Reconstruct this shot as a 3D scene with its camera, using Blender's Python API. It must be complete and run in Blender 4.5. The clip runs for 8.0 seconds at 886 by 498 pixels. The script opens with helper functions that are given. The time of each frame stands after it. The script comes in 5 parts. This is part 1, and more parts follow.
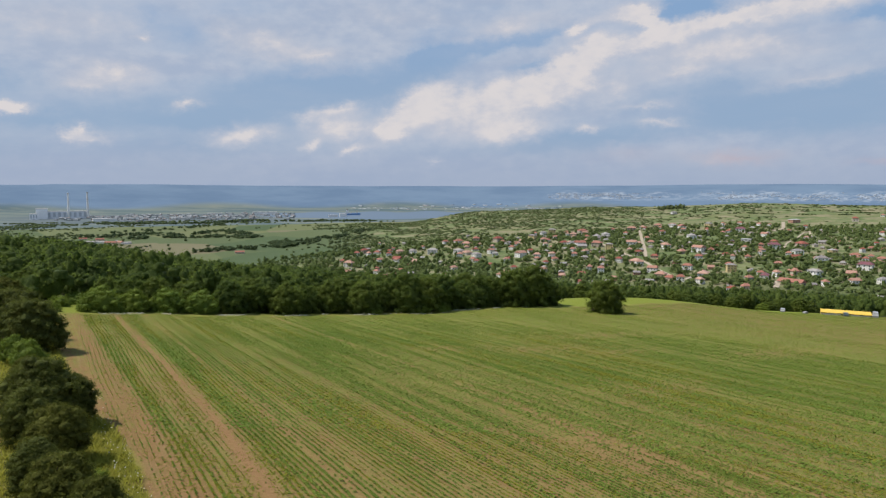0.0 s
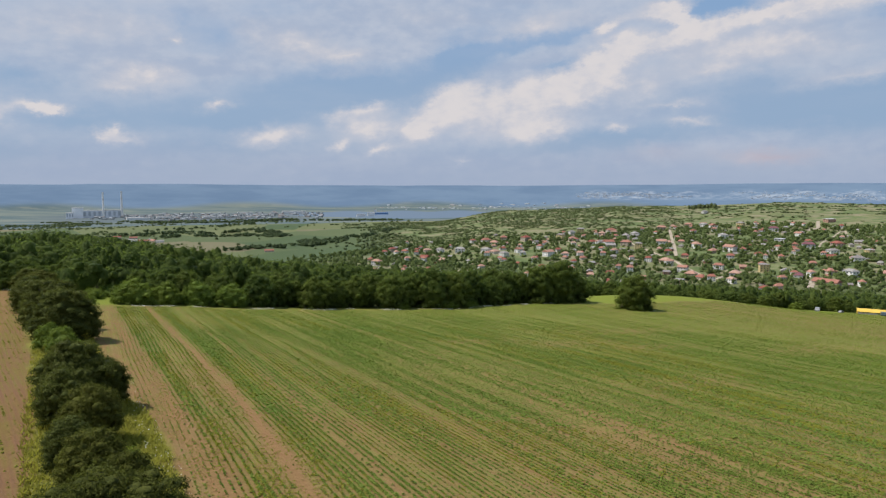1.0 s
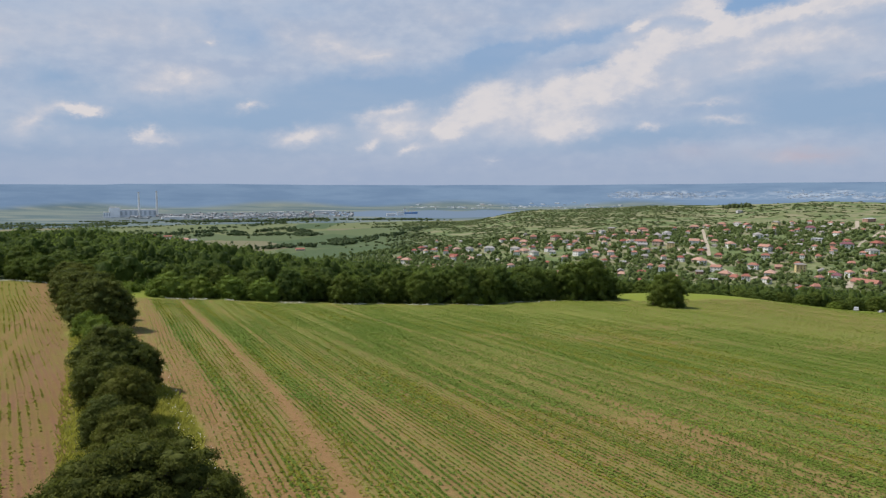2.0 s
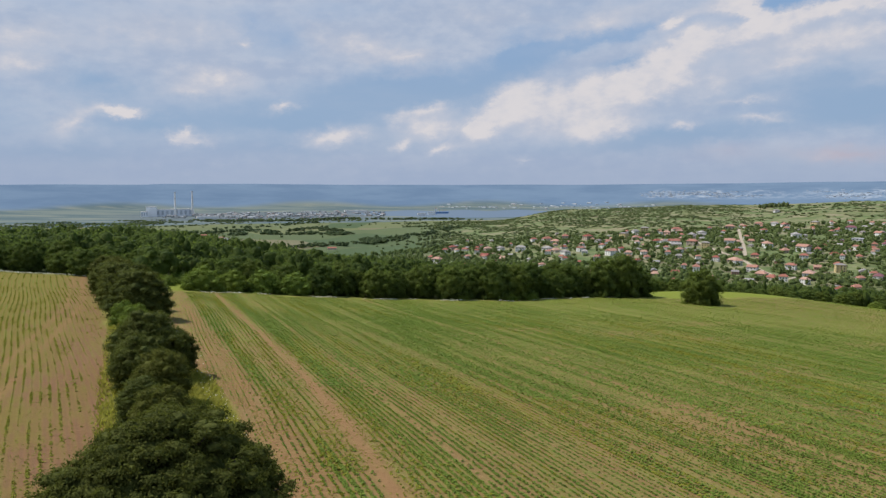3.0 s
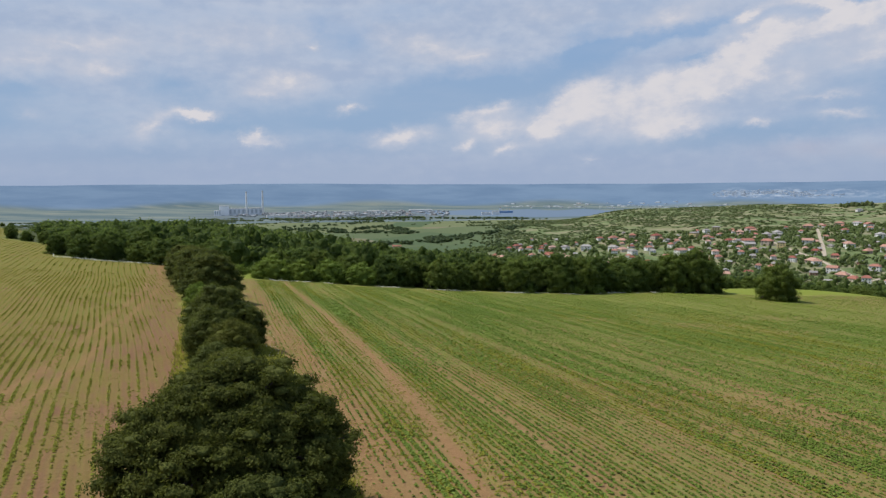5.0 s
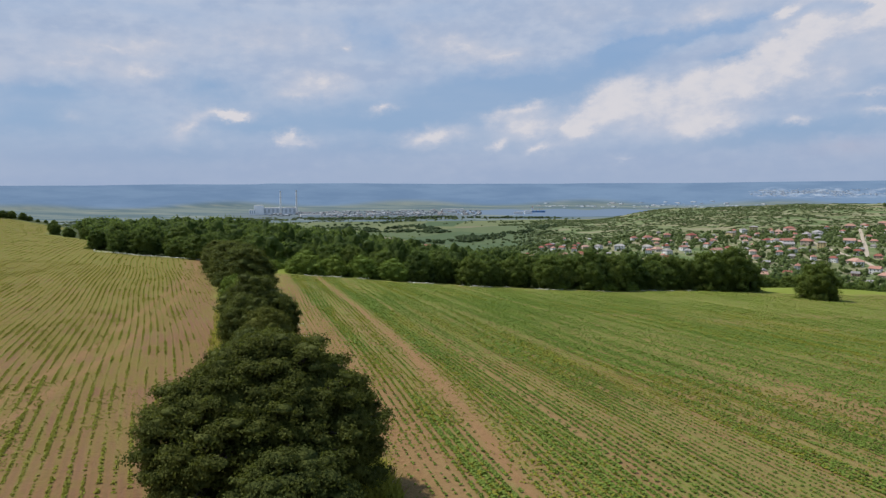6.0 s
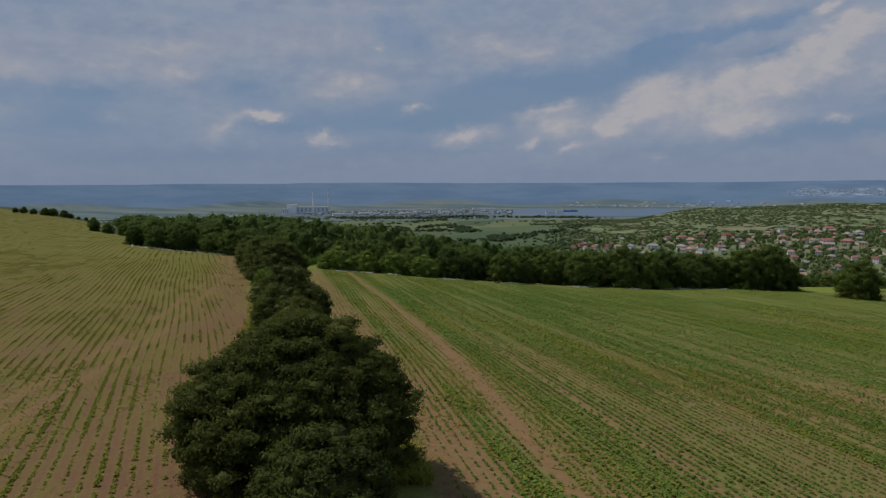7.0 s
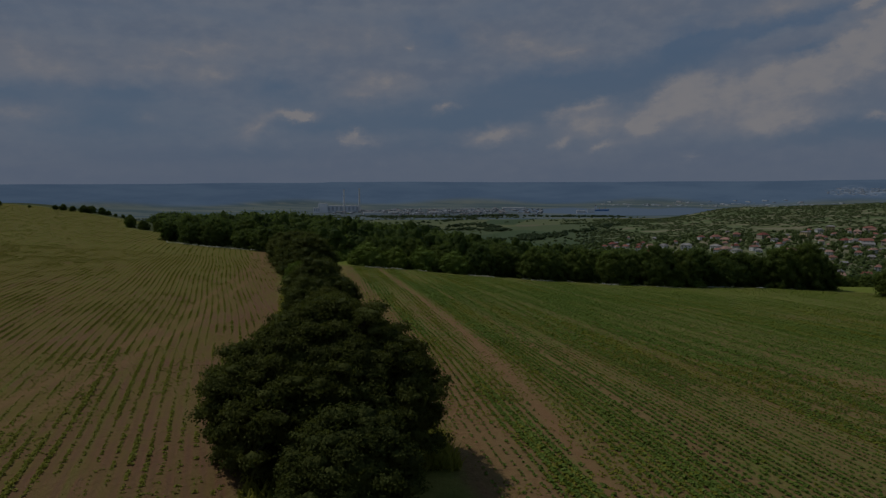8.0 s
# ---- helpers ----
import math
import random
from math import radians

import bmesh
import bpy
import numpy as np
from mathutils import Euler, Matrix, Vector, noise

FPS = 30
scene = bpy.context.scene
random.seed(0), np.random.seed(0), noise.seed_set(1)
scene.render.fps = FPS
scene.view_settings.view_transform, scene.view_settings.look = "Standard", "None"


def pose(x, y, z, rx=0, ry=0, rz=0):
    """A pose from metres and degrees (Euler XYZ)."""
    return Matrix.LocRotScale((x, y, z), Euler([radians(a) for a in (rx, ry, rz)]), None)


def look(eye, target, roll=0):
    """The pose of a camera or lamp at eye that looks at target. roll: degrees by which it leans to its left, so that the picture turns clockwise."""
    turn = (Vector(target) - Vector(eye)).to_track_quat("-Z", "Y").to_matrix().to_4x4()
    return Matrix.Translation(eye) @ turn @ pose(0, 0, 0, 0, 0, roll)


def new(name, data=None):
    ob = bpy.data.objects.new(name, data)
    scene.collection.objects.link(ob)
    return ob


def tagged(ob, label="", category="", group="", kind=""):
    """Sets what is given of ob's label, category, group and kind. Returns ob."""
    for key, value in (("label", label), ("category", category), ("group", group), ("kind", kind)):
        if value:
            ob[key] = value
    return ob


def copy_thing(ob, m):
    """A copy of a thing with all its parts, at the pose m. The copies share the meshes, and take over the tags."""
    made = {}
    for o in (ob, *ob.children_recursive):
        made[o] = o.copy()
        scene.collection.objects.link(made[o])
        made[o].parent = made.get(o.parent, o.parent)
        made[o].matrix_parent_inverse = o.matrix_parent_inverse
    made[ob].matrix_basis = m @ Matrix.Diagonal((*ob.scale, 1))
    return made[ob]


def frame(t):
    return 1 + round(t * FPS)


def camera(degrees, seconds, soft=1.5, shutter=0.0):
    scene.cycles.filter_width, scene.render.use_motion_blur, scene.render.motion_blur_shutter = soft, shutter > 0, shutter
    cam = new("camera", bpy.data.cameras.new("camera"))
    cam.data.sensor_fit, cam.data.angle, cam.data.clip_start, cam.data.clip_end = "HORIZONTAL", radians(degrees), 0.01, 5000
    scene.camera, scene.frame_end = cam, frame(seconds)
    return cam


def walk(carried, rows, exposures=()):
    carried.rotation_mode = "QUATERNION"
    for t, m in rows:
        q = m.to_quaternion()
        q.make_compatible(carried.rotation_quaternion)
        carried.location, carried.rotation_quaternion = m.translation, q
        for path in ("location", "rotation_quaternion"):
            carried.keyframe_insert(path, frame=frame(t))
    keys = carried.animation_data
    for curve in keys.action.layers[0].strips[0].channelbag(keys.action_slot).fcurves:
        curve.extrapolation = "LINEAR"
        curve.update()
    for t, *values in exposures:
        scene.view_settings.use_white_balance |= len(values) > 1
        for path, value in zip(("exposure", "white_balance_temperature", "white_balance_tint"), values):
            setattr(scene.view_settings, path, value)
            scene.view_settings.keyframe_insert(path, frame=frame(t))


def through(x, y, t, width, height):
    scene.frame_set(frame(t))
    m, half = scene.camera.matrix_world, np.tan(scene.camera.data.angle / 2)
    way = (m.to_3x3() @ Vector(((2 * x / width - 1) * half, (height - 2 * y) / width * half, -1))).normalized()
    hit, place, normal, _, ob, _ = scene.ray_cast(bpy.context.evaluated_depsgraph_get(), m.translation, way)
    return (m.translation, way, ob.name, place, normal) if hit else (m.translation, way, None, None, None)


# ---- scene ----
cam = camera(65.16, 8.0, soft=1.3)
PATH = [
    (0, pose(-0.009, 0.004, 17.049, 84.783, -0.133, 0.001)),
    (1, pose(0.014, 0.070, 15.953, 84.742, -0.083, 2.272)),
    (2, pose(0.006, 0.118, 14.861, 84.719, -0.019, 4.706)),
    (3, pose(-0.021, 0.154, 13.795, 84.709, 0.053, 7.259)),
    (4, pose(-0.059, 0.182, 12.778, 84.703, 0.124, 9.886)),
    (5, pose(-0.099, 0.210, 11.835, 84.694, 0.188, 12.542)),
    (6, pose(-0.130, 0.242, 10.987, 84.676, 0.237, 15.182)),
    (7, pose(-0.143, 0.284, 10.259, 84.641, 0.263, 17.761)),
    (8, pose(-0.128, 0.342, 9.673, 84.582, 0.261, 20.234)),
]
# the picture cools a little on the way and fades towards black at its end
walk(cam, PATH, exposures=((0, 0, 6500, 10), (3.5, 0, 6350, 10), (5.9, 0, 6200, 10), (6.5, -0.33, 6150, 10), (7.0, -0.82, 6150, 10), (7.5, -1.36, 6150, 10), (8.0, -2.0, 6150, 10)))


# ---- node helpers ----
class Nodes:
    """Short ways to add shader nodes to a tree."""

    def __init__(self, tree):
        self.tree = tree

    def add(self, kind, **inputs):
        n = self.tree.nodes.new(kind)
        for key, value in inputs.items():
            self.put(n.inputs[key.replace("_", " ")], value)
        return n

    def put(self, socket, value):
        if isinstance(value, bpy.types.NodeSocket):
            self.tree.links.new(value, socket)
        elif isinstance(value, (tuple, list)) and len(value) == 3 and socket.type == "RGBA":
            socket.default_value = (*value, 1)
        else:
            socket.default_value = value

    def math(self, op, a, b=0.0, c=0.0, clamp=False):
        n = self.tree.nodes.new("ShaderNodeMath")
        n.operation, n.use_clamp = op, clamp
        for socket, value in zip(n.inputs, (a, b, c)):
            self.put(socket, value)
        return n.outputs[0]

    def vmath(self, op, a, b):
        n = self.tree.nodes.new("ShaderNodeVectorMath")
        n.operation = op
        self.put(n.inputs[0], a)
        self.put(n.inputs[1], b)
        return n.outputs[0]

    def mix(self, f, a, b, blend="MIX"):
        n = self.tree.nodes.new("ShaderNodeMix")
        n.data_type, n.blend_type = "RGBA", blend
        self.put(n.inputs[0], f)
        self.put(n.inputs[6], a)
        self.put(n.inputs[7], b)
        return n.outputs[2]

    def ramp(self, a, lo, hi, smooth=True):
        n = self.tree.nodes.new("ShaderNodeMapRange")
        n.interpolation_type = "SMOOTHSTEP" if smooth else "LINEAR"
        self.put(n.inputs[0], a)
        n.inputs[1].default_value, n.inputs[2].default_value = lo, hi
        return n.outputs[0]

    def noise(self, vector, scale, detail=4.0, rough=0.55, distortion=0.0):
        n = self.tree.nodes.new("ShaderNodeTexNoise")
        self.put(n.inputs["Vector"], vector)
        n.inputs["Scale"].default_value, n.inputs["Detail"].default_value = scale, detail
        n.inputs["Roughness"].default_value, n.inputs["Distortion"].default_value = rough, distortion
        return n.outputs[0]

    def combine(self, x, y, z):
        n = self.tree.nodes.new("ShaderNodeCombineXYZ")
        for socket, value in zip(n.inputs, (x, y, z)):
            self.put(socket, value)
        return n.outputs[0]

    def split(self, v):
        n = self.tree.nodes.new("ShaderNodeSeparateXYZ")
        self.put(n.inputs[0], v)
        return n.outputs


# ---- light: high sun on the left, broken cloud ----
SUN_HEAD, SUN_HIGH = -86, 56  # degrees: heading from straight ahead, height
world = bpy.data.worlds.new("world")
scene.world = world
world.use_nodes = True
N = Nodes(world.node_tree)
sky = N.add("ShaderNodeTexSky")
sky.sky_type, sky.sun_disc = "NISHITA", False
sky.sun_elevation, sky.sun_rotation = radians(SUN_HIGH), radians(SUN_HEAD)
way = N.add("ShaderNodeTexCoord").outputs["Generated"]
wx, wy, wz = N.split(way)
az = N.math("MULTIPLY", N.math("ARCTAN2", wx, wy), 57.2958)
el = N.math("MULTIPLY", N.math("ARCSINE", wz), 57.2958)
# clouds by heading, height, half-widths, tilt and strength: the bank that climbs to the right, high cloud, lone puffs, blue gaps
BANK = (
    (2.6, 6.3, 10.3, 3.33, 15, 1.1), (-1.6, 6.8, 5.2, 2.54, 32, 1), (5.3, 4.6, 5.6, 2.22, 10, 0.9), (-4.3, 4.6, 3.2, 1.91, 45, 0.9),
    (-8.4, 4.6, 6.4, 2.38, 5, 0.65), (-15.9, 3.9, 4.8, 1.51, 10, 0.85), (-8.9, 5.9, 4.8, 0.95, 4, 0.6), (-10.7, 3.2, 1.7, 0.79, 20, 0.8),
    (-7.5, 2.9, 2.5, 0.71, 10, 0.7), (9.8, 9.0, 5.7, 2.86, 30, 1.1), (12.5, 10.7, 4.0, 1.91, 15, 1.1), (7.6, 7.6, 6.4, 2.06, 8, 1),
    (10.7, 12.2, 3.3, 0.79, 22, 0.9),
)
HIGH_CLOUD = (
    (14.7, 13.2, 3.3, 1.27, 0, 1.1), (16.9, 11.4, 4.8, 1.27, 12, 1.1), (16.2, 12.4, 3.6, 1.11, -35, 1), (21.9, 12.5, 8.3, 1.11, 9, 1),
    (26.8, 12.7, 8.7, 1.43, 5, 0.8), (5.3, 12.6, 8.7, 2.22, 10, 0.5), (-13.2, 10.9, 7.9, 2.70, -8, 0.5), (-10.1, 10.2, 4.8, 1.11, 0, 0.4),
    (23.5, 10.3, 15.9, 3.18, 0, 0.32), (28.1, 7.8, 9.5, 1.11, 8, 0.4), (-3.8, 13.3, 9.5, 2.38, 0, 0.25), (13.5, 7.6, 9.0, 3.4, 20, 0.36), (20.5, 10.2, 11.0, 3.0, 0, 0.30), (-24.0, 11.6, 18.0, 3.4, 0, 0.24),
)
LONE = (
    (-27.4, 4.0, 1.9, 0.95, 0, 1), (-26.7, 3.4, 3.2, 0.79, 0, 0.7), (-28.4, 3.5, 1.3, 0.64, 0, 0.7), (-25.2, 8.2, 5.7, 1.91, 0, 0.85),
    (-27.3, 7.2, 4.8, 1.27, 0, 0.5), (-20.2, 6.1, 2.7, 0.87, 10, 0.85), (-31.5, 5.4, 2.4, 0.87, 0, 0.8), (-23.1, 10.9, 1.4, 0.64, 0, 0.6),
    (11.6, 4.6, 2.1, 0.71, 5, 0.6), (17.3, 4.9, 4.0, 0.87, 0, 0.55), (18.4, 8.6, 4.0, 0.95, 5, 0.4), (16.2, 6.3, 4.8, 0.71, 5, 0.45),
    (21.5, 2.1, 5.6, 0.95, 0, 0.25), (-29.9, 11.2, 9.5, 3.18, 0, 0.3), (-0.6, 2.1, 2.4, 0.48, 0, 0.45),
)
WEST_CLOUD = (
    (-40.2, 10.0, 10.3, 1.43, 0, 0.6), (-38.3, 8.4, 4.9, 1.59, 0, 0.75), (-42.8, 8.7, 4.8, 1.43, 0, 0.55), (-35.1, 4.4, 2.7, 1.75, 45, 0.8),
    (-32.3, 5.6, 4.4, 0.87, 0, 0.75), (-42.6, 5.0, 3.6, 1.59, 0, 0.3), (-37.4, 10.7, 4.4, 1.43, 0, 0.5), (-49.2, 8.2, 9.5, 2.06, 0, 0.5),
    (-51.2, 5.1, 7.1, 1.43, 0, 0.5), (-53.2, 9.5, 11.1, 2.38, 0, 0.5),
)
GAPS = (
    (-10.2, 7.6, 21.4, 3.33, 4, 1), (-0.9, 9.9, 6.4, 3.65, 25, 0.9), (-20.1, 4.9, 14.3, 2.38, 0, 0.75), (-20.5, 2.9, 20.6, 1.91, 0, 0.5),
    (4.4, 11.3, 11.1, 1.03, 9, 0.9), (7.6, 9.7, 4.4, 0.71, 10, 0.7), (18.9, 13.4, 5.6, 1.35, 8, 1.3), (27.1, 5.6, 22.2, 3.18, 0, 1),
    (11.2, 3.7, 17.5, 1.75, 5, 0.7), (31.4, 6.9, 8.7, 2.86, 0, 0.6), (22.5, 7.5, 4.8, 3.18, 0, 0.4), (-19.9, 11.3, 3.2, 2.06, 0, 0.35),
    (-30.2, 4.6, 8.7, 1.91, 0, 0.45), (31.6, 11.9, 4.8, 0.95, 0, 0.8),
)
WEST_GAPS = (
    (-46.1, 4.9, 11.9, 3.33, 0, 0.7), (-33.5, 7.7, 6.4, 2.06, 0, 0.6), (-44.3, 6.7, 7.1, 1.43, 0, 0.5), (-35.3, 2.3, 26.2, 1.59, 0, 0.45),
    (-52.0, 6.5, 9.5, 1.91, 0, 0.5), (-22.6, 12.1, 2.4, 2.38, 0, 0.3),
)


def puffs(rows):
    """Soft heaps of cloud: heading, height, half-widths and tilt in degrees, and strength."""
    total = 0.0
    for a, e, wide, high, tilt, weight in rows:
        place = N.add("ShaderNodeMapping", Vector=warped)
        place.vector_type = "TEXTURE"
        place.inputs["Location"].default_value = (a, e, 0)
        place.inputs["Rotation"].default_value = (0, 0, radians(tilt))
        place.inputs["Scale"].default_value = (wide, high, 1)
        ball = N.add("ShaderNodeTexGradient", Vector=place.outputs[0])
        ball.gradient_type = "QUADRATIC_SPHERE"
        total = N.math("MULTIPLY_ADD", ball.outputs["Fac"], weight * 1.6, total)
    return total


def streaky(across, up, seed, detail, rough=0.55):
    """Noise of 0 to 1 over the sky, so many features to the degree."""
    return N.noise(N.combine(N.math("MULTIPLY", az, across), N.math("MULTIPLY_ADD", az, -0.05 * across, N.math("MULTIPLY", el, up)), seed), 1.0, detail, rough)


push_a = N.math("SUBTRACT", streaky(0.55, 0.8, 0.4, 6.0, 0.62), 0.5)
push_e = N.math("SUBTRACT", streaky(0.55, 0.8, 9.4, 6.0, 0.62), 0.5)
warped = N.combine(N.math("MULTIPLY_ADD", push_a, 3.4, az), N.math("MULTIPLY_ADD", push_e, 1.7, el), 0.0)
fine = streaky(0.6, 1.0, 5.1, 7.0, 0.56)
billow = streaky(0.30, 0.55, 2.6, 6.0, 0.6)
wisp = streaky(0.12, 0.55, 8.3, 6.0)
broad = streaky(0.07, 0.24, 3.7, 5.0)
bluish = N.math("ADD", N.math("MULTIPLY", N.math("ADD", puffs(GAPS), puffs(WEST_GAPS)), 0.85), N.math("MULTIPLY_ADD", N.math("ADD", wisp, broad), 1.2, -1.27))
bluish = N.math("MULTIPLY_ADD", N.ramp(el, 17.0, 40.0), 0.55, bluish)
heaped = N.math("ADD", N.math("ADD", puffs(BANK), puffs(HIGH_CLOUD)), N.math("MULTIPLY", N.math("ADD", puffs(LONE), puffs(WEST_CLOUD)), 0.78))
low = N.ramp(el, 5.0, 0.3)
open_sky = N.mix(0.08, N.mix(N.ramp(el, 7.0, 13.5), (2.80, 3.98, 5.75), (2.40, 3.82, 6.0)), sky.outputs[0])
pale = N.mix(N.ramp(N.math("MULTIPLY_ADD", fine, 0.45, N.math("MULTIPLY", wisp, 0.55)), 0.36, 0.64), (3.80, 4.55, 5.95), (5.0, 5.50, 6.5))
veil = N.mix(N.ramp(bluish, -0.30, 0.72), pale, open_sky)
veil = N.mix(N.math("MULTIPLY", low, 0.75), veil, (3.35, 4.05, 5.45))
swell = N.math("ADD", N.math("MINIMUM", heaped, 1.0), N.math("ADD", N.math("MULTIPLY_ADD", fine, 0.8, -0.4), N.math("MULTIPLY_ADD", billow, 1.0, -0.52)))
bright = N.math("MULTIPLY", N.ramp(swell, 0.15, 1.05), N.math("SUBTRACT", 0.95, N.math("MULTIPLY", low, 0.3)))
white = N.mix(N.ramp(N.math("MULTIPLY_ADD", swell, 0.6, N.math("MULTIPLY_ADD", broad, 0.3, N.math("MULTIPLY", fine, 0.25))), 0.36, 1.0), (4.7, 5.1, 6.15), (7.05, 6.70, 6.75))
veil = N.mix(N.math("MULTIPLY", N.ramp(N.math("MULTIPLY_ADD", wisp, 0.5, heaped), 0.15, 1.15), 0.85), veil, (5.45, 5.65, 6.35))
cloudy = N.mix(bright, veil, white)
BLUSH = ((22.8, 2.2, 6.0, 1.2, 0, 0.9), (33.0, 1.9, 5.0, 0.7, 0, 0.6), (15.0, 2.5, 6.0, 1.2, 0, 0.3))
cloudy = N.mix(N.math("MULTIPLY", puffs(BLUSH), 0.5), cloudy, (4.9, 4.3, 4.9))
back = world.node_tree.nodes["Background"]
N.put(back.inputs[0], cloudy)
back.inputs[1].default_value = 0.1
sun = new("sun", bpy.data.lights.new("sun", "SUN"))
sun.data.energy, sun.data.angle, sun.data.color = 5.0, radians(0.5), (1.0, 0.95, 0.87)
sun.matrix_world = look(Vector((math.sin(radians(SUN_HEAD)), math.cos(radians(SUN_HEAD)), math.tan(radians(SUN_HIGH)))) * 60, (0, 0, 0))


# ---- lie of the land ----
ROW = radians(32)  # the hedge runs this far left of straight ahead
RU = (math.cos(ROW), math.sin(ROW))
RV = (-math.sin(ROW), math.cos(ROW))


def uv(x, y):
    """Across and along the hedge."""
    return x * RU[0] + y * RU[1], x * RV[0] + y * RV[1]


def xy(u, v):
    return u * RU[0] + v * RV[0], u * RU[1] + v * RV[1]


def ease(a, b, t):
    t = np.clip((t - a) / (b - a), 0, 1)
    return t * t * (3 - 2 * t)


def plateau(x, y):
    """The fields: a gently bowed slope falling ahead and to the right."""
    r = np.hypot(x, y)
    k = np.where(r > 420, 420 / np.maximum(r, 1), 1) / 100
    a, b = x * k, y * k
    knoll = 2.3 * np.exp(-((x - 60) / 75) ** 2 - ((y - 208) / 60) ** 2)
    knoll = knoll - 0.75 * np.exp(-((x + 25) / 40) ** 2 - ((y - 165) / 40) ** 2)
    knoll = knoll + 3.4 * np.exp(-((x - 72) / 42) ** 2 - ((y - 260) / 34) ** 2)
    return -0.29 - 4.98 * a - 7.99 * b + 0.62 * a * a - 0.25 * a * b - 0.66 * b * b + knoll


DIST = (300, 450, 620, 800, 950, 1120, 1300, 1550, 2000, 2400, 2850, 3700, 4200, 4760, 4950)
SECTIONS = (  # heading in degrees, heights over DIST
    (-75, (0, 0, -10, -35, -60, -80, -95, -108, -119, -125, -129, -130, -116, 14, 14)),
    (-52, (0, -1, -14, -42, -66, -85, -98, -110, -120, -126, -129, -130, -116, 14, 14)),
    (-34, (-11, -24, -44, -65, -82, -95, -104, -112, -120, -126, -129, -130, -116, 14, 14)),
    (-15, (-24, -45, -66, -86, -98, -105, -110, -114, -120, -125, -129, -130, -116, 14, 14)),
    (-4, (-30, -54, -78, -90, -90, -88, -86, -88, -96, -112, -128, -130, -116, 14, 14)),
    (4, (-31, -54, -78, -86, -85, -81, -77, -75, -70, -68, -122, -130, -116, 14, 14)),
    (14, (-33, -56, -78, -82, -78, -73, -69, -62, -51, -52, -105, -130, -114, 20, 20)),
    (24, (-33, -56, -77, -78, -72, -67, -61, -50, -29, -40, -80, -128, -112, 29, 29)),
    (75, (-33, -56, -77, -78, -72, -67, -61, -50, -28, -40, -80, -128, -112, 29, 29)),
)


def country(x, y):
    """Woods, valley, village slope, plain and the far ridge."""
    r, a = np.hypot(x, y), np.degrees(np.arctan2(x, y))
    heads = [s[0] for s in SECTIONS]
    a = np.clip(a, heads[0], heads[-1] - 1e-6)
    prof = np.stack([np.interp(r, DIST, s[1]) for s in SECTIONS], -1)
    i = np.clip(np.searchsorted(heads, a, side="right") - 1, 0, len(heads) - 2)
    h = np.array(heads, float)
    w = ease(0, 1, (a - h[i]) / (h[i + 1] - h[i]))
    z = np.take_along_axis(prof, np.expand_dims(i, -1), -1)[..., 0] * (1 - w) + np.take_along_axis(prof, np.expand_dims(i + 1, -1), -1)[..., 0] * w
    roll = 2.2 * np.sin(x / 71 + 1.3) * np.sin(y / 93) + 1.2 * np.sin(x / 37 + y / 53)
    return z + roll * ease(300, 500, r) * (1 - ease(2000, 2600, r))


def height(x, y):
    x, y = np.asarray(x, float), np.asarray(y, float)
    r, a = np.hypot(x, y), np.degrees(np.arctan2(x, y))
    start = np.interp(a, (-52, -30, -10, 10, 30), (330, 240, 215, 235, 300))
    w = ease(0, 1, (r - start) / 140)
    return plateau(x, y) * (1 - w) + country(x, y) * w


def at(x, y):
    return float(height(x, y))


# ---- materials ----
def material(name):
    m = bpy.data.materials.new(name)
    m.use_nodes = True
    return m, Nodes(m.node_tree), m.node_tree.nodes["Principled BSDF"]


def relief(n, shader, field, strength, distance):
    b = n.add("ShaderNodeBump", Height=field, Strength=strength, Distance=distance)
    n.put(shader.inputs["Normal"], b.outputs[0])


def row_streaks(n, pos):
    """Bands along the sown rows of the right-hand field, narrow and broad, of 0 to 1."""
    px, py = n.split(pos)[:2]
    u = n.math("ADD", n.math("MULTIPLY", px, RU[0]), n.math("MULTIPLY", py, RU[1]))
    v = n.math("ADD", n.math("MULTIPLY", px, RV[0]), n.math("MULTIPLY", py, RV[1]))
    line = n.math("MULTIPLY_ADD", v, -0.033, u)
    narrow = n.noise(n.combine(n.math("MULTIPLY", line, 0.85), n.math("MULTIPLY", v, 0.035), 0.0), 1.0, 4.0, 0.6)
    wide = n.noise(n.combine(n.math("MULTIPLY", line, 0.075), n.math("MULTIPLY", v, 0.05), 4.0), 1.0, 4.0, 0.6)
    return n.ramp(n.math("MULTIPLY_ADD", narrow, 0.6, n.math("MULTIPLY", wide, 0.4)), 0.32, 0.70)


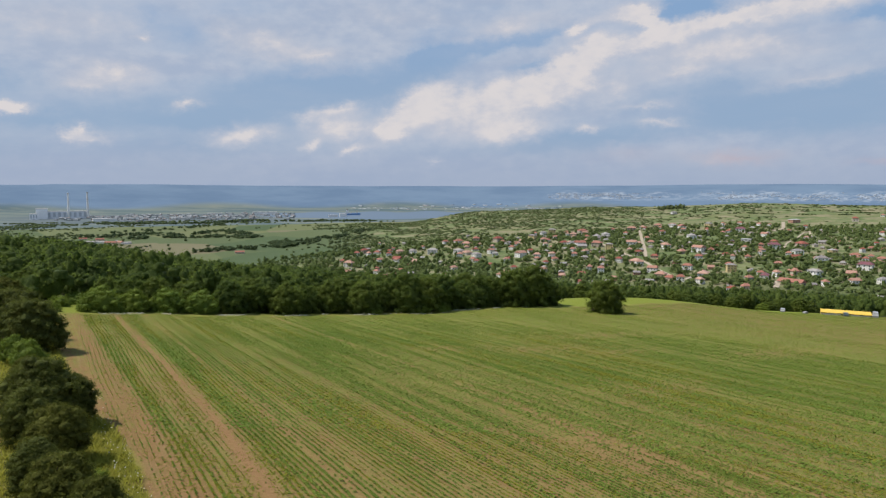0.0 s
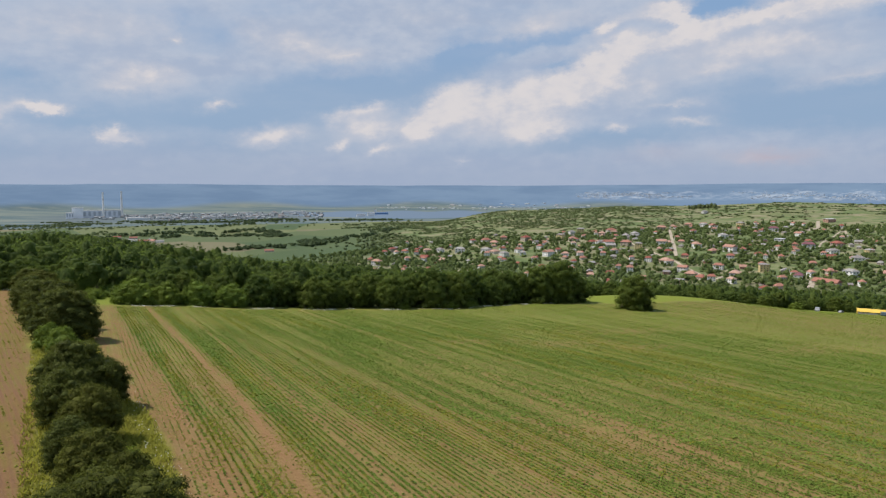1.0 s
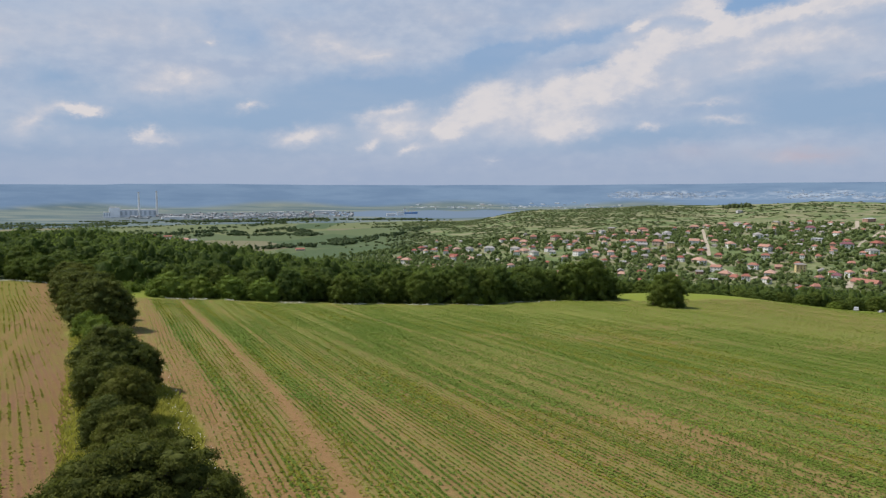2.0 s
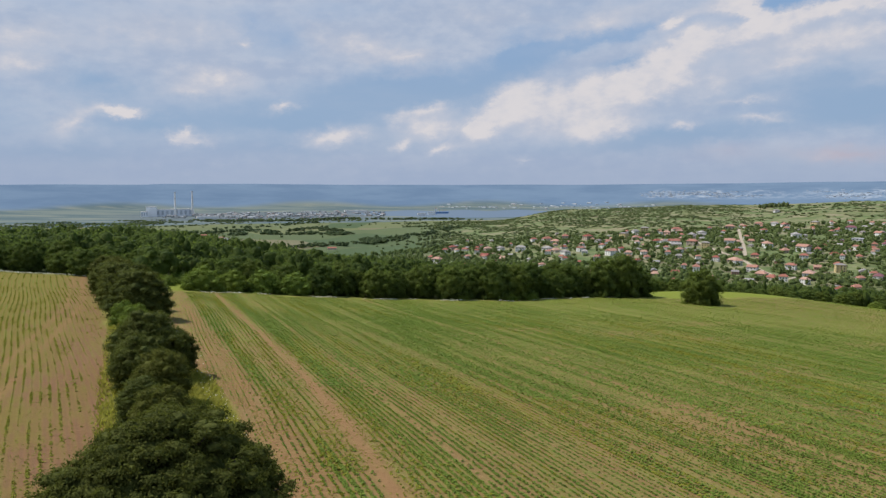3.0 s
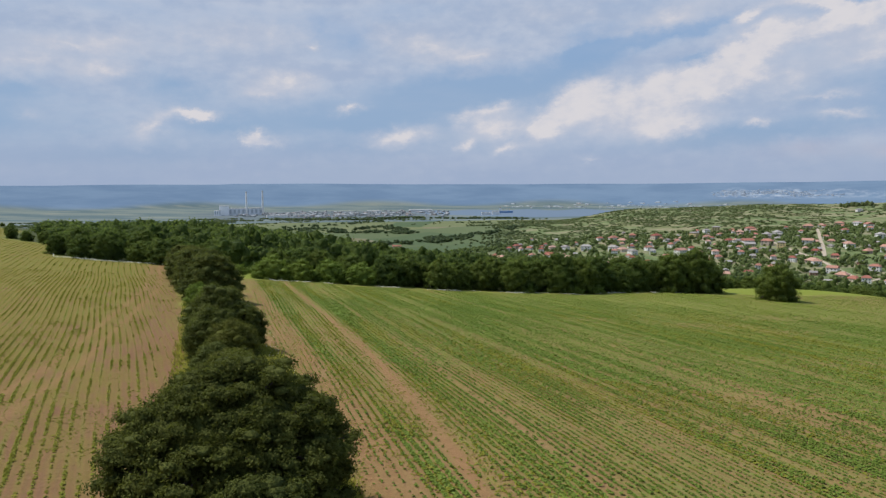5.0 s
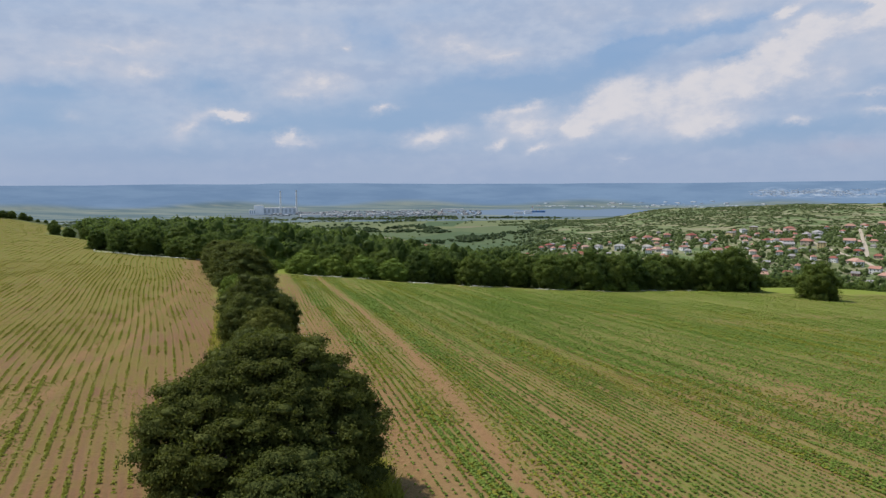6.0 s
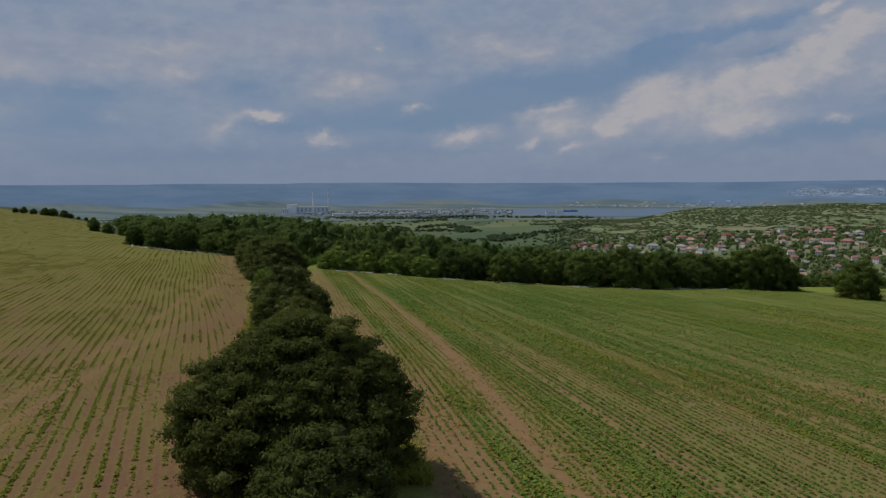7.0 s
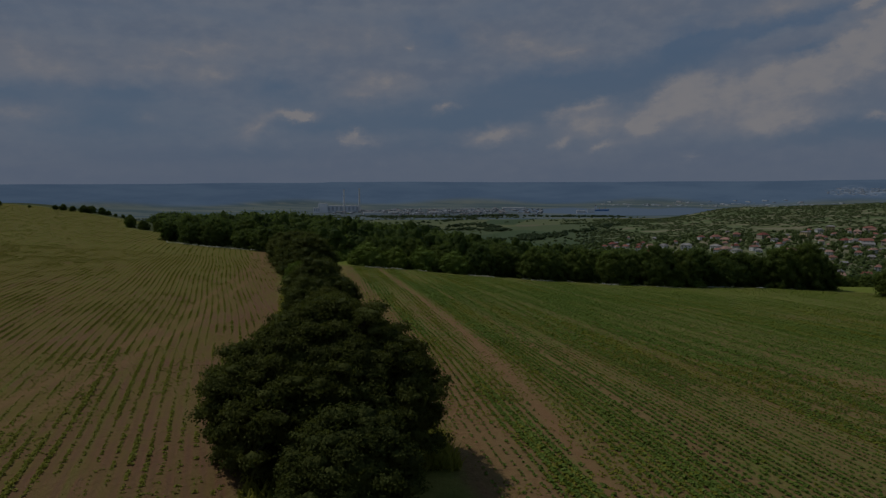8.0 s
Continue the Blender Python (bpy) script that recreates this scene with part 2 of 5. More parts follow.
def leafy(name, dark, light, patch=0.25, through=0.3, gloss=0.55, rows=False, each_leaf=0.4, sprays=0.0):
    """Leaves: two greens by leaf, drifting over metres, a little light let through."""
    m, n, s = material(name)
    pos = n.add("ShaderNodeNewGeometry")
    each = pos.outputs["Random Per Island"]
    wide = row_streaks(n, pos.outputs["Position"]) if rows else n.ramp(n.noise(pos.outputs["Position"], patch, 3.0), 0.3, 0.7)
    mixed = n.math("MULTIPLY_ADD", each, each_leaf, n.math("MULTIPLY_ADD", wide, 0.9 - each_leaf, 0.05))
    if sprays:
        spray = n.noise(pos.outputs["Position"], sprays, 5.0, 0.7)
        mixed = n.math("ADD", mixed, n.math("MULTIPLY_ADD", n.ramp(spray, 0.3, 0.7), 0.9, -0.45), clamp=True)
        relief(n, s, spray, 1.0, 0.7 / sprays)
    who = n.add("ShaderNodeObjectInfo").outputs["Random"]
    colour = n.mix(mixed, dark, light)
    colour = n.mix(n.math("MULTIPLY", who, 0.35), colour, (light[0] * 1.25, light[1] * 1.05, light[2] * 0.7))
    n.put(s.inputs["Base Color"], colour)
    s.inputs["Roughness"].default_value = gloss
    s.inputs["Specular IOR Level"].default_value = 0.06
    t = n.add("ShaderNodeBsdfTranslucent", Color=n.mix(0.5, colour, (light[0] * 1.5, light[1] * 1.6, light[2])))
    both = n.add("ShaderNodeMixShader", Fac=through)
    n.put(both.inputs[1], s.outputs[0])
    n.put(both.inputs[2], t.outputs[0])
    n.put(m.node_tree.nodes["Material Output"].inputs[0], both.outputs[0])
    return m


def plain(name, colour, rough=0.8, grain=0.25, scale=3.0, metal=0.0, vary=0.0):
    """A surface with mottling at two scales, fine relief and, where asked, a tint of its own for each object."""
    m, n, s = material(name)
    pos = n.add("ShaderNodeTexCoord").outputs["Object"]
    mottle = n.math("ADD", n.math("MULTIPLY", n.noise(pos, scale, 4.0), 0.6), n.math("MULTIPLY", n.noise(pos, scale * 9, 3.0), 0.4))
    lo, hi = tuple(c * (1 - grain) for c in colour), tuple(min(1, c * (1 + grain)) for c in colour)
    c = n.mix(n.ramp(mottle, 0.3, 0.7), lo, hi)
    if vary:
        who = n.add("ShaderNodeObjectInfo").outputs["Random"]
        hsv = n.add("ShaderNodeHueSaturation", Color=c, Hue=n.math("MULTIPLY_ADD", who, 0.03, 0.485), Value=n.math("MULTIPLY_ADD", who, 2 * vary, 1 - vary), Saturation=n.math("MULTIPLY_ADD", who, -0.4, 1.15))
        c = hsv.outputs[0]
    n.put(s.inputs["Base Color"], c)
    s.inputs["Roughness"].default_value, s.inputs["Metallic"].default_value = rough, metal
    relief(n, s, mottle, 0.2, 0.02)
    return m


OAK = leafy("oak_leaf", (0.034, 0.048, 0.013), (0.124, 0.138, 0.034), through=0.30, gloss=0.7, sprays=4.0)
HEDGE = leafy("hedge_leaf", (0.038, 0.053, 0.014), (0.122, 0.142, 0.037), sprays=3.0)
FRESH = leafy("fresh_leaf", (0.066, 0.106, 0.018), (0.165, 0.220, 0.040))
WOOD_LEAF = leafy("woodland_leaf", (0.036, 0.065, 0.018), (0.134, 0.178, 0.042), patch=0.11, through=0.45, each_leaf=0.3, sprays=1.1)
GARDEN_LEAF = leafy("garden_leaf", (0.054, 0.092, 0.036), (0.140, 0.188, 0.072), patch=0.05, through=0.35, each_leaf=0.25, sprays=0.5)
# greens of the two distant leaves are lightened to carry the haze before them
FAR_HAZE_LEAF = leafy("far_haze_leaf", (0.070, 0.102, 0.046), (0.135, 0.170, 0.076), patch=0.02, through=0.35, sprays=0.35)
VALLEY_HAZE_LEAF = leafy("valley_haze_leaf", (0.044, 0.072, 0.036), (0.098, 0.132, 0.058), patch=0.03, through=0.3, sprays=0.35)
CROP = leafy("crop_leaf", (0.082, 0.152, 0.022), (0.192, 0.240, 0.048), through=0.2, rows=True, each_leaf=0.25)
CROP_DRY = leafy("thin_crop_leaf", (0.122, 0.156, 0.017), (0.240, 0.238, 0.038), through=0.2, rows=True)
CROP_FAR = leafy("far_crop_leaf", (0.088, 0.164, 0.023), (0.180, 0.222, 0.042), through=0.15, rows=True, each_leaf=0.12)
SPROUT = leafy("sprout_leaf", (0.130, 0.158, 0.022), (0.255, 0.238, 0.042), patch=0.2, through=0.2)
GRASS = leafy("grass_blade", (0.15, 0.17, 0.024), (0.30, 0.29, 0.065), patch=0.2, through=0.4)
BLOSSOM = plain("white_blossom", (0.62, 0.62, 0.52), 0.8)
BARK = plain("bark", (0.075, 0.058, 0.042), 0.9, 0.4, 6.0)
TILE_RED = plain("red_roof_tile", (0.31, 0.130, 0.085), 0.85, 0.3, 1.2, vary=0.3)
TILE_MAROON = plain("maroon_roof", (0.16, 0.055, 0.065), 0.7, 0.25, 1.2)
TILE_GREY = plain("weathered_roof", (0.24, 0.215, 0.20), 0.85, 0.3, 1.2, vary=0.2)
LIME = plain("white_render", (0.72, 0.70, 0.66), 0.85, 0.12, 0.7, vary=0.08)
SAND = plain("sand_render", (0.47, 0.40, 0.31), 0.85, 0.18, 0.7, vary=0.2)
BUFF = plain("yellow_render", (0.62, 0.48, 0.24), 0.85, 0.15, 0.7)
RAW_BRICK = plain("raw_brick", (0.38, 0.22, 0.16), 0.9, 0.3, 1.5)
PANE = plain("window_glass", (0.035, 0.042, 0.05), 0.15, 0.2, 2.0)
TIMBER = plain("brown_door", (0.12, 0.07, 0.04), 0.7)
CONCRETE = plain("concrete", (0.42, 0.41, 0.40), 0.85, 0.15, 0.4)
DUST = plain("dusty_lane", (0.35, 0.285, 0.21), 0.95, 0.2, 0.15)
CANVAS_YELLOW = plain("yellow_canvas", (0.66, 0.43, 0.06), 0.6, 0.12, 0.8)
CANVAS_WHITE = plain("white_canvas", (0.7, 0.69, 0.66), 0.6, 0.1, 0.8)
STEEL = plain("grey_steel", (0.33, 0.34, 0.35), 0.45, 0.15, 2.0, metal=0.6)
CAR_WHITE = plain("white_car_paint", (0.27, 0.27, 0.265), 0.3, 0.05, 1.0)
CAR_DARK = plain("dark_car_paint", (0.05, 0.07, 0.075), 0.3, 0.1, 1.0)
RUBBER = plain("tyre_rubber", (0.025, 0.025, 0.025), 0.85)


def land_material():
    """Bare soil, verge and hill grass; the zones are stored with the land."""
    m, n, s = material("land")
    pos = n.add("ShaderNodeNewGeometry").outputs["Position"]
    za, zb = n.add("ShaderNodeAttribute"), n.add("ShaderNodeAttribute")
    za.attribute_name, zb.attribute_name = "zone_a", "zone_b"
    a, b = n.split(za.outputs["Vector"]), n.split(zb.outputs["Vector"])
    px, py = n.split(pos)[:2]
    u = n.math("ADD", n.math("MULTIPLY", px, RU[0]), n.math("MULTIPLY", py, RU[1]))
    v = n.math("ADD", n.math("MULTIPLY", px, RV[0]), n.math("MULTIPLY", py, RV[1]))
    clod = n.noise(pos, 2.2, 6.0, 0.65)
    clod2 = n.noise(pos, 9.0, 4.0, 0.6)
    drag = n.noise(n.combine(n.math("MULTIPLY_ADD", v, -0.03, u), n.math("MULTIPLY", v, 0.05), 0.0), 1.1, 5.0, 0.6)
    stain = n.noise(pos, 0.11, 5.0, 0.65)
    soil = n.mix(n.ramp(n.math("MULTIPLY_ADD", clod2, 0.5, n.math("MULTIPLY", clod, 0.5)), 0.36, 0.64), (0.120, 0.069, 0.026), (0.265, 0.166, 0.068))
    soil = n.mix(n.math("MULTIPLY", n.ramp(drag, 0.45, 0.7), 0.6), soil, (0.235, 0.155, 0.080))
    soil = n.mix(n.math("MULTIPLY", n.ramp(stain, 0.42, 0.62), 0.6), soil, (0.235, 0.122, 0.060))

    def drilled(slope, first, gap):
        """Waves across the sown rows, 1 on a row and -1 between two."""
        line = n.math("MULTIPLY_ADD", v, slope, u)
        bend = n.math("SINE", n.math("ADD", n.math("DIVIDE", v, 9.0), n.math("DIVIDE", line, 6.0)))
        line = n.math("SUBTRACT", n.math("MULTIPLY_ADD", bend, -0.16, line), first)
        return n.math("COSINE", n.math("MULTIPLY", line, 2 * math.pi / gap))

    streak = row_streaks(n, pos)
    furrow, drill = drilled(-0.033, 4.5, 0.5), drilled(0.105, -75.0, 0.6)
    grown = n.mix(clod2, n.mix(streak, (0.086, 0.142, 0.020), (0.158, 0.182, 0.035)), n.mix(streak, (0.126, 0.182, 0.028), (0.228, 0.222, 0.054)))
    tan = n.mix(clod2, (0.165, 0.100, 0.036), (0.270, 0.176, 0.066))
    right = n.mix(n.math("MULTIPLY", n.ramp(streak, 0.55, 1.0), 0.8), soil, tan)
    cover = n.ramp(n.math("ADD", b[2], n.math("MULTIPLY_ADD", n.noise(n.combine(n.math("MULTIPLY_ADD", v, -0.033, u), n.math("MULTIPLY", v, 0.22), 2.0), 1.3, 6.0, 0.68), 1.2, -0.6)), 0.26, 0.92)
    right = n.mix(cover, right, grown)
    right = n.mix(n.math("MULTIPLY", n.math("MULTIPLY", n.ramp(furrow, 0.1, -0.9), n.math("MULTIPLY_ADD", b[2], 0.6, 0.4)), 0.75), right, (0.175, 0.116, 0.044))
    patchy = n.ramp(n.noise(n.combine(n.math("MULTIPLY_ADD", v, 0.105, u), n.math("MULTIPLY", v, 0.12), 0.0), 0.8, 5.0, 0.65), 0.42, 0.62)
    sprout = n.math("MULTIPLY", n.ramp(n.math("ADD", drill, n.math("MULTIPLY", clod2, 0.8)), 0.1, 1.0), n.math("MULTIPLY_ADD", patchy, 0.7, 0.3))
    soil_left = n.mix(n.math("MULTIPLY", n.ramp(drill, -0.2, -1.0), 0.35), n.mix(0.7, soil, (0.178, 0.088, 0.048)), (0.130, 0.080, 0.046))
    run = n.math("MULTIPLY_ADD", v, 0.105, u)
    tuft = n.noise(n.combine(n.math("MULTIPLY", run, 1.6), n.math("MULTIPLY", v, 0.30), 7.0), 1.0, 6.0, 0.66)
    drift = n.noise(n.combine(n.math("MULTIPLY", run, 0.22), n.math("MULTIPLY", v, 0.085), 3.0), 1.0, 5.0, 0.6)
    scrubby = n.ramp(n.math("ADD", n.math("MULTIPLY_ADD", tuft, 0.6, n.math("MULTIPLY", drift, 0.55)), n.math("MULTIPLY_ADD", b[2], 0.26, -0.16)), 0.40, 0.66)
    yellow = n.mix(clod2, (0.110, 0.098, 0.016), (0.205, 0.166, 0.032))
    left = n.mix(n.math("MULTIPLY", scrubby, n.math("MULTIPLY_ADD", b[2], 0.55, 0.34)), soil_left, yellow)
    left = n.mix(n.math("MULTIPLY", n.math("MULTIPLY", sprout, b[2]), 0.85), left, n.mix(clod2, (0.080, 0.108, 0.016), (0.165, 0.182, 0.032)))
    meadow = n.mix(n.ramp(n.noise(pos, 0.35, 6.0, 0.65), 0.3, 0.7), (0.105, 0.118, 0.022), (0.225, 0.205, 0.048))
    bright = n.mix(clod, (0.13, 0.165, 0.020), (0.20, 0.22, 0.035))
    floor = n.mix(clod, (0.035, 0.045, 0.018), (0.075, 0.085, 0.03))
    dry = n.noise(pos, 0.006, 6.0, 0.62)
    hill = n.mix(n.ramp(n.noise(pos, 0.05, 6.0, 0.7), 0.35, 0.65), (0.082, 0.116, 0.043), (0.145, 0.172, 0.069))
    hill = n.mix(n.math("MULTIPLY", n.ramp(dry, 0.47, 0.62), 0.36), hill, (0.195, 0.168, 0.086))
    yards = n.ramp(n.noise(pos, 0.022, 5.0, 0.65), 0.46, 0.62)
    hill = n.mix(n.math("MULTIPLY", yards, 0.65), hill, (0.270, 0.222, 0.145))
    cells = n.add("ShaderNodeTexVoronoi", Vector=n.vmath("MULTIPLY", pos, (0.0045, 0.0028, 0.0)), Scale=1.0)
    plot = n.split(cells.outputs["Color"])
    sown = n.mix(plot[0], (0.058, 0.088, 0.040), (0.128, 0.142, 0.064))
    sown = n.mix(n.ramp(plot[1], 0.84, 0.88), sown, (0.150, 0.138, 0.080))
    hill = n.mix(n.math("MULTIPLY", za.outputs["Alpha"], n.ramp(b[1], 0.5, 1.0)), hill, sown)
    colour = n.mix(b[1], meadow, hill)
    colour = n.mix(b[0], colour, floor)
    colour = n.mix(n.math("MULTIPLY", za.outputs["Alpha"], n.math("SUBTRACT", 1.0, b[1])), colour, bright)
    colour = n.mix(a[0], colour, right)
    colour = n.mix(a[1], colour, left)
    colour = n.mix(a[2], colour, n.mix(clod, (0.190, 0.100, 0.044), (0.270, 0.158, 0.072)))
    n.put(s.inputs["Base Color"], colour)
    s.inputs["Roughness"].default_value = 0.95
    s.inputs["Specular IOR Level"].default_value = 0.1
    relief(n, s, n.math("ADD", clod, n.math("MULTIPLY", clod2, 0.5)), 0.7, 0.14)
    return m


LAND = land_material()


# ---- mesh helpers ----
def mesh_of(name, verts, faces, mat):
    me = bpy.data.meshes.new(name)
    me.from_pydata(verts, [], faces)
    for one in mat if isinstance(mat, (list, tuple)) else (mat,):
        me.materials.append(one)
    return me


def rounded(me):
    me.polygons.foreach_set("use_smooth", np.ones(len(me.polygons), bool))
    return me


def part(name, data, parent, label=""):
    """Links a mesh as one object under a thing or a part."""
    ob = tagged(new(name, data), label)
    ob.parent = parent
    return ob


def thing(name, x=0, y=0, z=0, turn=0):
    ob = new(name)
    ob.matrix_world = pose(x, y, z, 0, 0, turn)
    return ob


def soup(quads):
    """Loose four-cornered faces, an array of n x 4 x 3."""
    q = np.asarray(quads)
    return q.reshape(-1, 3), np.arange(len(q) * 4).reshape(-1, 4)


def leaves(rng, at_points, outward, size, slim=0.62, up=0.35, loose=0.42):
    """One diamond leaf at each point, facing loosely outward."""
    n = len(at_points)
    nor = outward + rng.normal(0, loose, (n, 3)) + np.array((0, 0, up))
    nor /= np.linalg.norm(nor, axis=1)[:, None] + 1e-9
    side = np.cross(nor, rng.normal(0, 1, (n, 3)))
    side /= np.linalg.norm(side, axis=1)[:, None] + 1e-9
    along = np.cross(nor, side)
    s = (size * rng.uniform(0.65, 1.3, n))[:, None]
    droop = nor * s * 0.18
    p = at_points
    return np.stack([p - along * s * 0.5 - droop, p + side * s * 0.5 * slim, p + along * s * 0.5 - droop, p - side * s * 0.5 * slim], 1)


def tube(points, radii, sides=7):
    """A tapering limb along points."""
    verts, faces = [], []
    for i, (p, r) in enumerate(zip(points, radii)):
        p = Vector(p)
        d = (Vector(points[min(i + 1, len(points) - 1)]) - Vector(points[max(i - 1, 0)])).normalized()
        a = d.orthogonal().normalized()
        b = d.cross(a)
        verts += [p + (a * math.cos(2 * math.pi * k / sides) + b * math.sin(2 * math.pi * k / sides)) * r for k in range(sides)]
    for i in range(len(points) - 1):
        for k in range(sides):
            faces.append((i * sides + k, i * sides + (k + 1) % sides, (i + 1) * sides + (k + 1) % sides, (i + 1) * sides + k))
    faces.append(tuple(range(len(verts) - sides, len(verts))))
    return [tuple(v) for v in verts], faces


def joined(pieces):
    verts, faces = [], []
    for v, f in pieces:
        base = len(verts)
        verts += [tuple(p) for p in v]
        faces += [tuple(i + base for i in face) for face in f]
    return verts, faces


def bodies(rng, mid, half, rings=6, segs=9, rough=0.16, base=-0.9):
    """Lumpy leaf masses under the outer leaves, one about each middle."""
    n = len(mid)
    la = np.linspace(math.asin(base), math.pi / 2, rings + 1)
    lo = np.linspace(0, 2 * np.pi, segs + 1)[:-1]
    d = np.stack([np.cos(la)[:, None] * np.cos(lo), np.cos(la)[:, None] * np.sin(lo), np.repeat(np.sin(la)[:, None], segs, 1)], -1)
    k = 1 + rng.normal(0, rough, (n, rings + 1, segs))
    k[:, -1] = k[:, -1, :1]
    p = mid[:, None, None] + d[None] * half[:, None, None] * k[..., None]
    i = np.arange(n * (rings + 1) * segs).reshape(n, rings + 1, segs)
    j = np.roll(i, -1, 2)
    return p.reshape(-1, 3), np.stack([i[:, :-1], j[:, :-1], j[:, 1:], i[:, 1:]], -1).reshape(-1, 4)


def merged(*meshes):
    """Joins arrays of corners and faces."""
    base = np.cumsum([0] + [len(v) for v, f in meshes])
    return np.concatenate([v for v, f in meshes]), np.concatenate([f + b for (v, f), b in zip(meshes, base)])


def crown(rng, wide, high, foot, clumps, per, leaf, lobes=11, dome=0.75, inner=0.08, reach=0.715, hub_size=0.58, squash=0.9):
    """A lobed crown: leaf masses, with clumps of leaves standing off them; and the lobes' middles."""
    c0, r0 = np.array((0, 0, foot + (high - foot) * 0.5)), np.array((wide / 2, wide / 2, (high - foot) / 2))
    k = np.arange(lobes) + 0.5
    dz = 0.98 - 1.9 * k / lobes
    turn = k * 2.39996 + rng.uniform(0, 6)
    flat = (1 - np.clip(dz, 0, 1) ** 1.25) ** dome * (1 - 0.12 * np.clip(-dz, 0, 1))
    d = np.stack([np.cos(turn) * flat, np.sin(turn) * flat, dz], -1) + rng.normal(0, 0.06, (lobes, 3))
    mid = c0 + d * r0 * rng.uniform(reach - 0.055, reach + 0.055, (lobes, 1))
    rad = rng.uniform(0.22, 0.46, (lobes, 1)) * r0 * np.array((1.0, 1.0, squash)) * (16 / (lobes + 5)) ** 0.35
    hub = np.array([c0 - (0, 0, r0[2] * 0.1)])
    inside = merged(bodies(rng, mid, rad * 0.62, 5, 8), bodies(rng, hub, np.array([r0 * hub_size]), 9, 14, 0.06))
    got, out = [], []
    while sum(len(g) for g in got) < clumps:
        k = rng.integers(0, lobes, clumps)
        e = rng.normal(0, 1, (clumps, 3))
        e /= np.linalg.norm(e, axis=1)[:, None]
        p = mid[k] + e * rad[k] * rng.uniform(0.84, 1.06, (clumps, 1))
        deep = np.min(np.linalg.norm((p[:, None] - mid[None]) / rad[None], axis=2), axis=1)
        keep = (e[:, 2] > -0.8) & (p[:, 2] > max(foot, 0) + 0.1) & ((deep > 0.8) | (rng.random(clumps) < inner))
        got.append(p[keep])
        out.append(e[keep])
    p, e = np.concatenate(got)[:clumps], np.concatenate(out)[:clumps]
    pts = np.repeat(p, per, 0) + rng.normal(0, leaf * 0.8, (clumps * per, 3)) * np.array((1, 1, 0.7))
    return merged(inside, soup(leaves(rng, pts, np.repeat(e, per, 0), leaf))), mid


def tree(name, seed, wide, high, foot, clumps, per, leaf, leaf_mat, label, category="tree", lobes=11, dome=0.75, **shape):
    """A trunk with limbs into the lobes, and a crown of leaves; stands at the origin until it is copied."""
    rng = np.random.default_rng(seed)
    quads, mid = crown(rng, wide, high, foot, clumps, per, leaf, lobes, dome, **shape)
    pieces = []
    girth = 0.028 * high + 0.03 * wide / 2
    lean = rng.normal(0, 0.05 * high, 2)
    fork = high * 0.34
    pieces.append(tube([(0, 0, -0.4), (0, 0, 0.15), (lean[0] * 0.4, lean[1] * 0.4, fork * 0.6), (lean[0], lean[1], fork)], [girth * 1.5, girth * 1.15, girth * 0.9, girth * 0.75], 8))
    for m in mid:
        a, b = np.array((lean[0], lean[1], fork * 0.9)), m
        bow = (a + b) / 2 + np.array((0, 0, 0.06 * high))
        pieces.append(tube([a, bow, b], [girth * 0.42, girth * 0.26, girth * 0.08], 5))
    root = tagged(thing(name), label, category)
    part("trunk", mesh_of("trunk", *joined(pieces), BARK), root, "grey-brown bark")
    part("crown", rounded(mesh_of("crown", *quads, leaf_mat)), root)
    return root


def plant_tree(kind, x, y, scale=1.0, tall=1.0, turn=0.0, sink=0.0):
    m = pose(x, y, at(x, y) - sink, 0, 0, turn) @ Matrix.Diagonal((scale, scale, scale * tall, 1))
    return copy_thing(kind, m)


def drop(kind):
    """Takes the pattern of a kind away once its copies stand."""
    for o in (*kind.children_recursive, kind):
        bpy.data.objects.remove(o)


def smooth_noise(a, b, seed):
    """Even noise of 0 to 1 over a plane, in numpy."""
    rng = np.random.default_rng(seed)
    table = rng.random((64, 64))
    i, j = np.floor(a).astype(int), np.floor(b).astype(int)
    f, g = a - i, b - j
    f, g = f * f * (3 - 2 * f), g * g * (3 - 2 * g)
    t = lambda p, q: table[p % 64, q % 64]
    return (t(i, j) * (1 - f) + t(i + 1, j) * f) * (1 - g) + (t(i, j + 1) * (1 - f) + t(i + 1, j + 1) * f) * g


# ---- the land ----
def edge_right(u):
    """How far along the right-hand field reaches."""
    return np.interp(u, (0, 12, 26, 40, 50, 75, 89, 111, 125, 135, 150, 240, 300), (150, 152, 152, 151, 153, 154, 151.5, 157, 159, 157, 155, 161, 158)) + 0.9 * np.sin(u / 3.1)


def edge_left(u):
    return np.interp(u, (-400, -110, -70, -62, -40, -33, -7, 5), (470, 380, 330, 262, 236, 186, 180, 178)) + 0.8 * np.sin(u / 2.7)


# thin patches of the right-hand crop: across, along and their half-widths
THIN = ((80, 93, 16, 4), (92, 86, 12, 3), (104, 104, 18, 4), (62, 98, 10, 3), (70, 60, 8, 4), (120, 76, 16, 5), (44, 44, 4, 8))


def track(v):
    """Where a worn wheel track runs beside the hedge."""
    return np.interp(v, (20, 30, 40, 64, 87, 116, 150), (10.9, 11.4, 12.2, 13.2, 12.9, 12.4, 12.0))


def verge(v):
    """Where the right-hand field begins beside the hedge."""
    return np.interp(v, (40, 55, 63, 70, 106, 140), (6.3, 6.8, 6.8, 5.2, 4.6, 6.0))


def headland(v):
    """How far the worn strip beside the hedge draws in from its near end."""
    return np.interp(v, (43, 52, 62, 95, 140), (0.0, -0.15, -0.55, -2.0, -2.6))


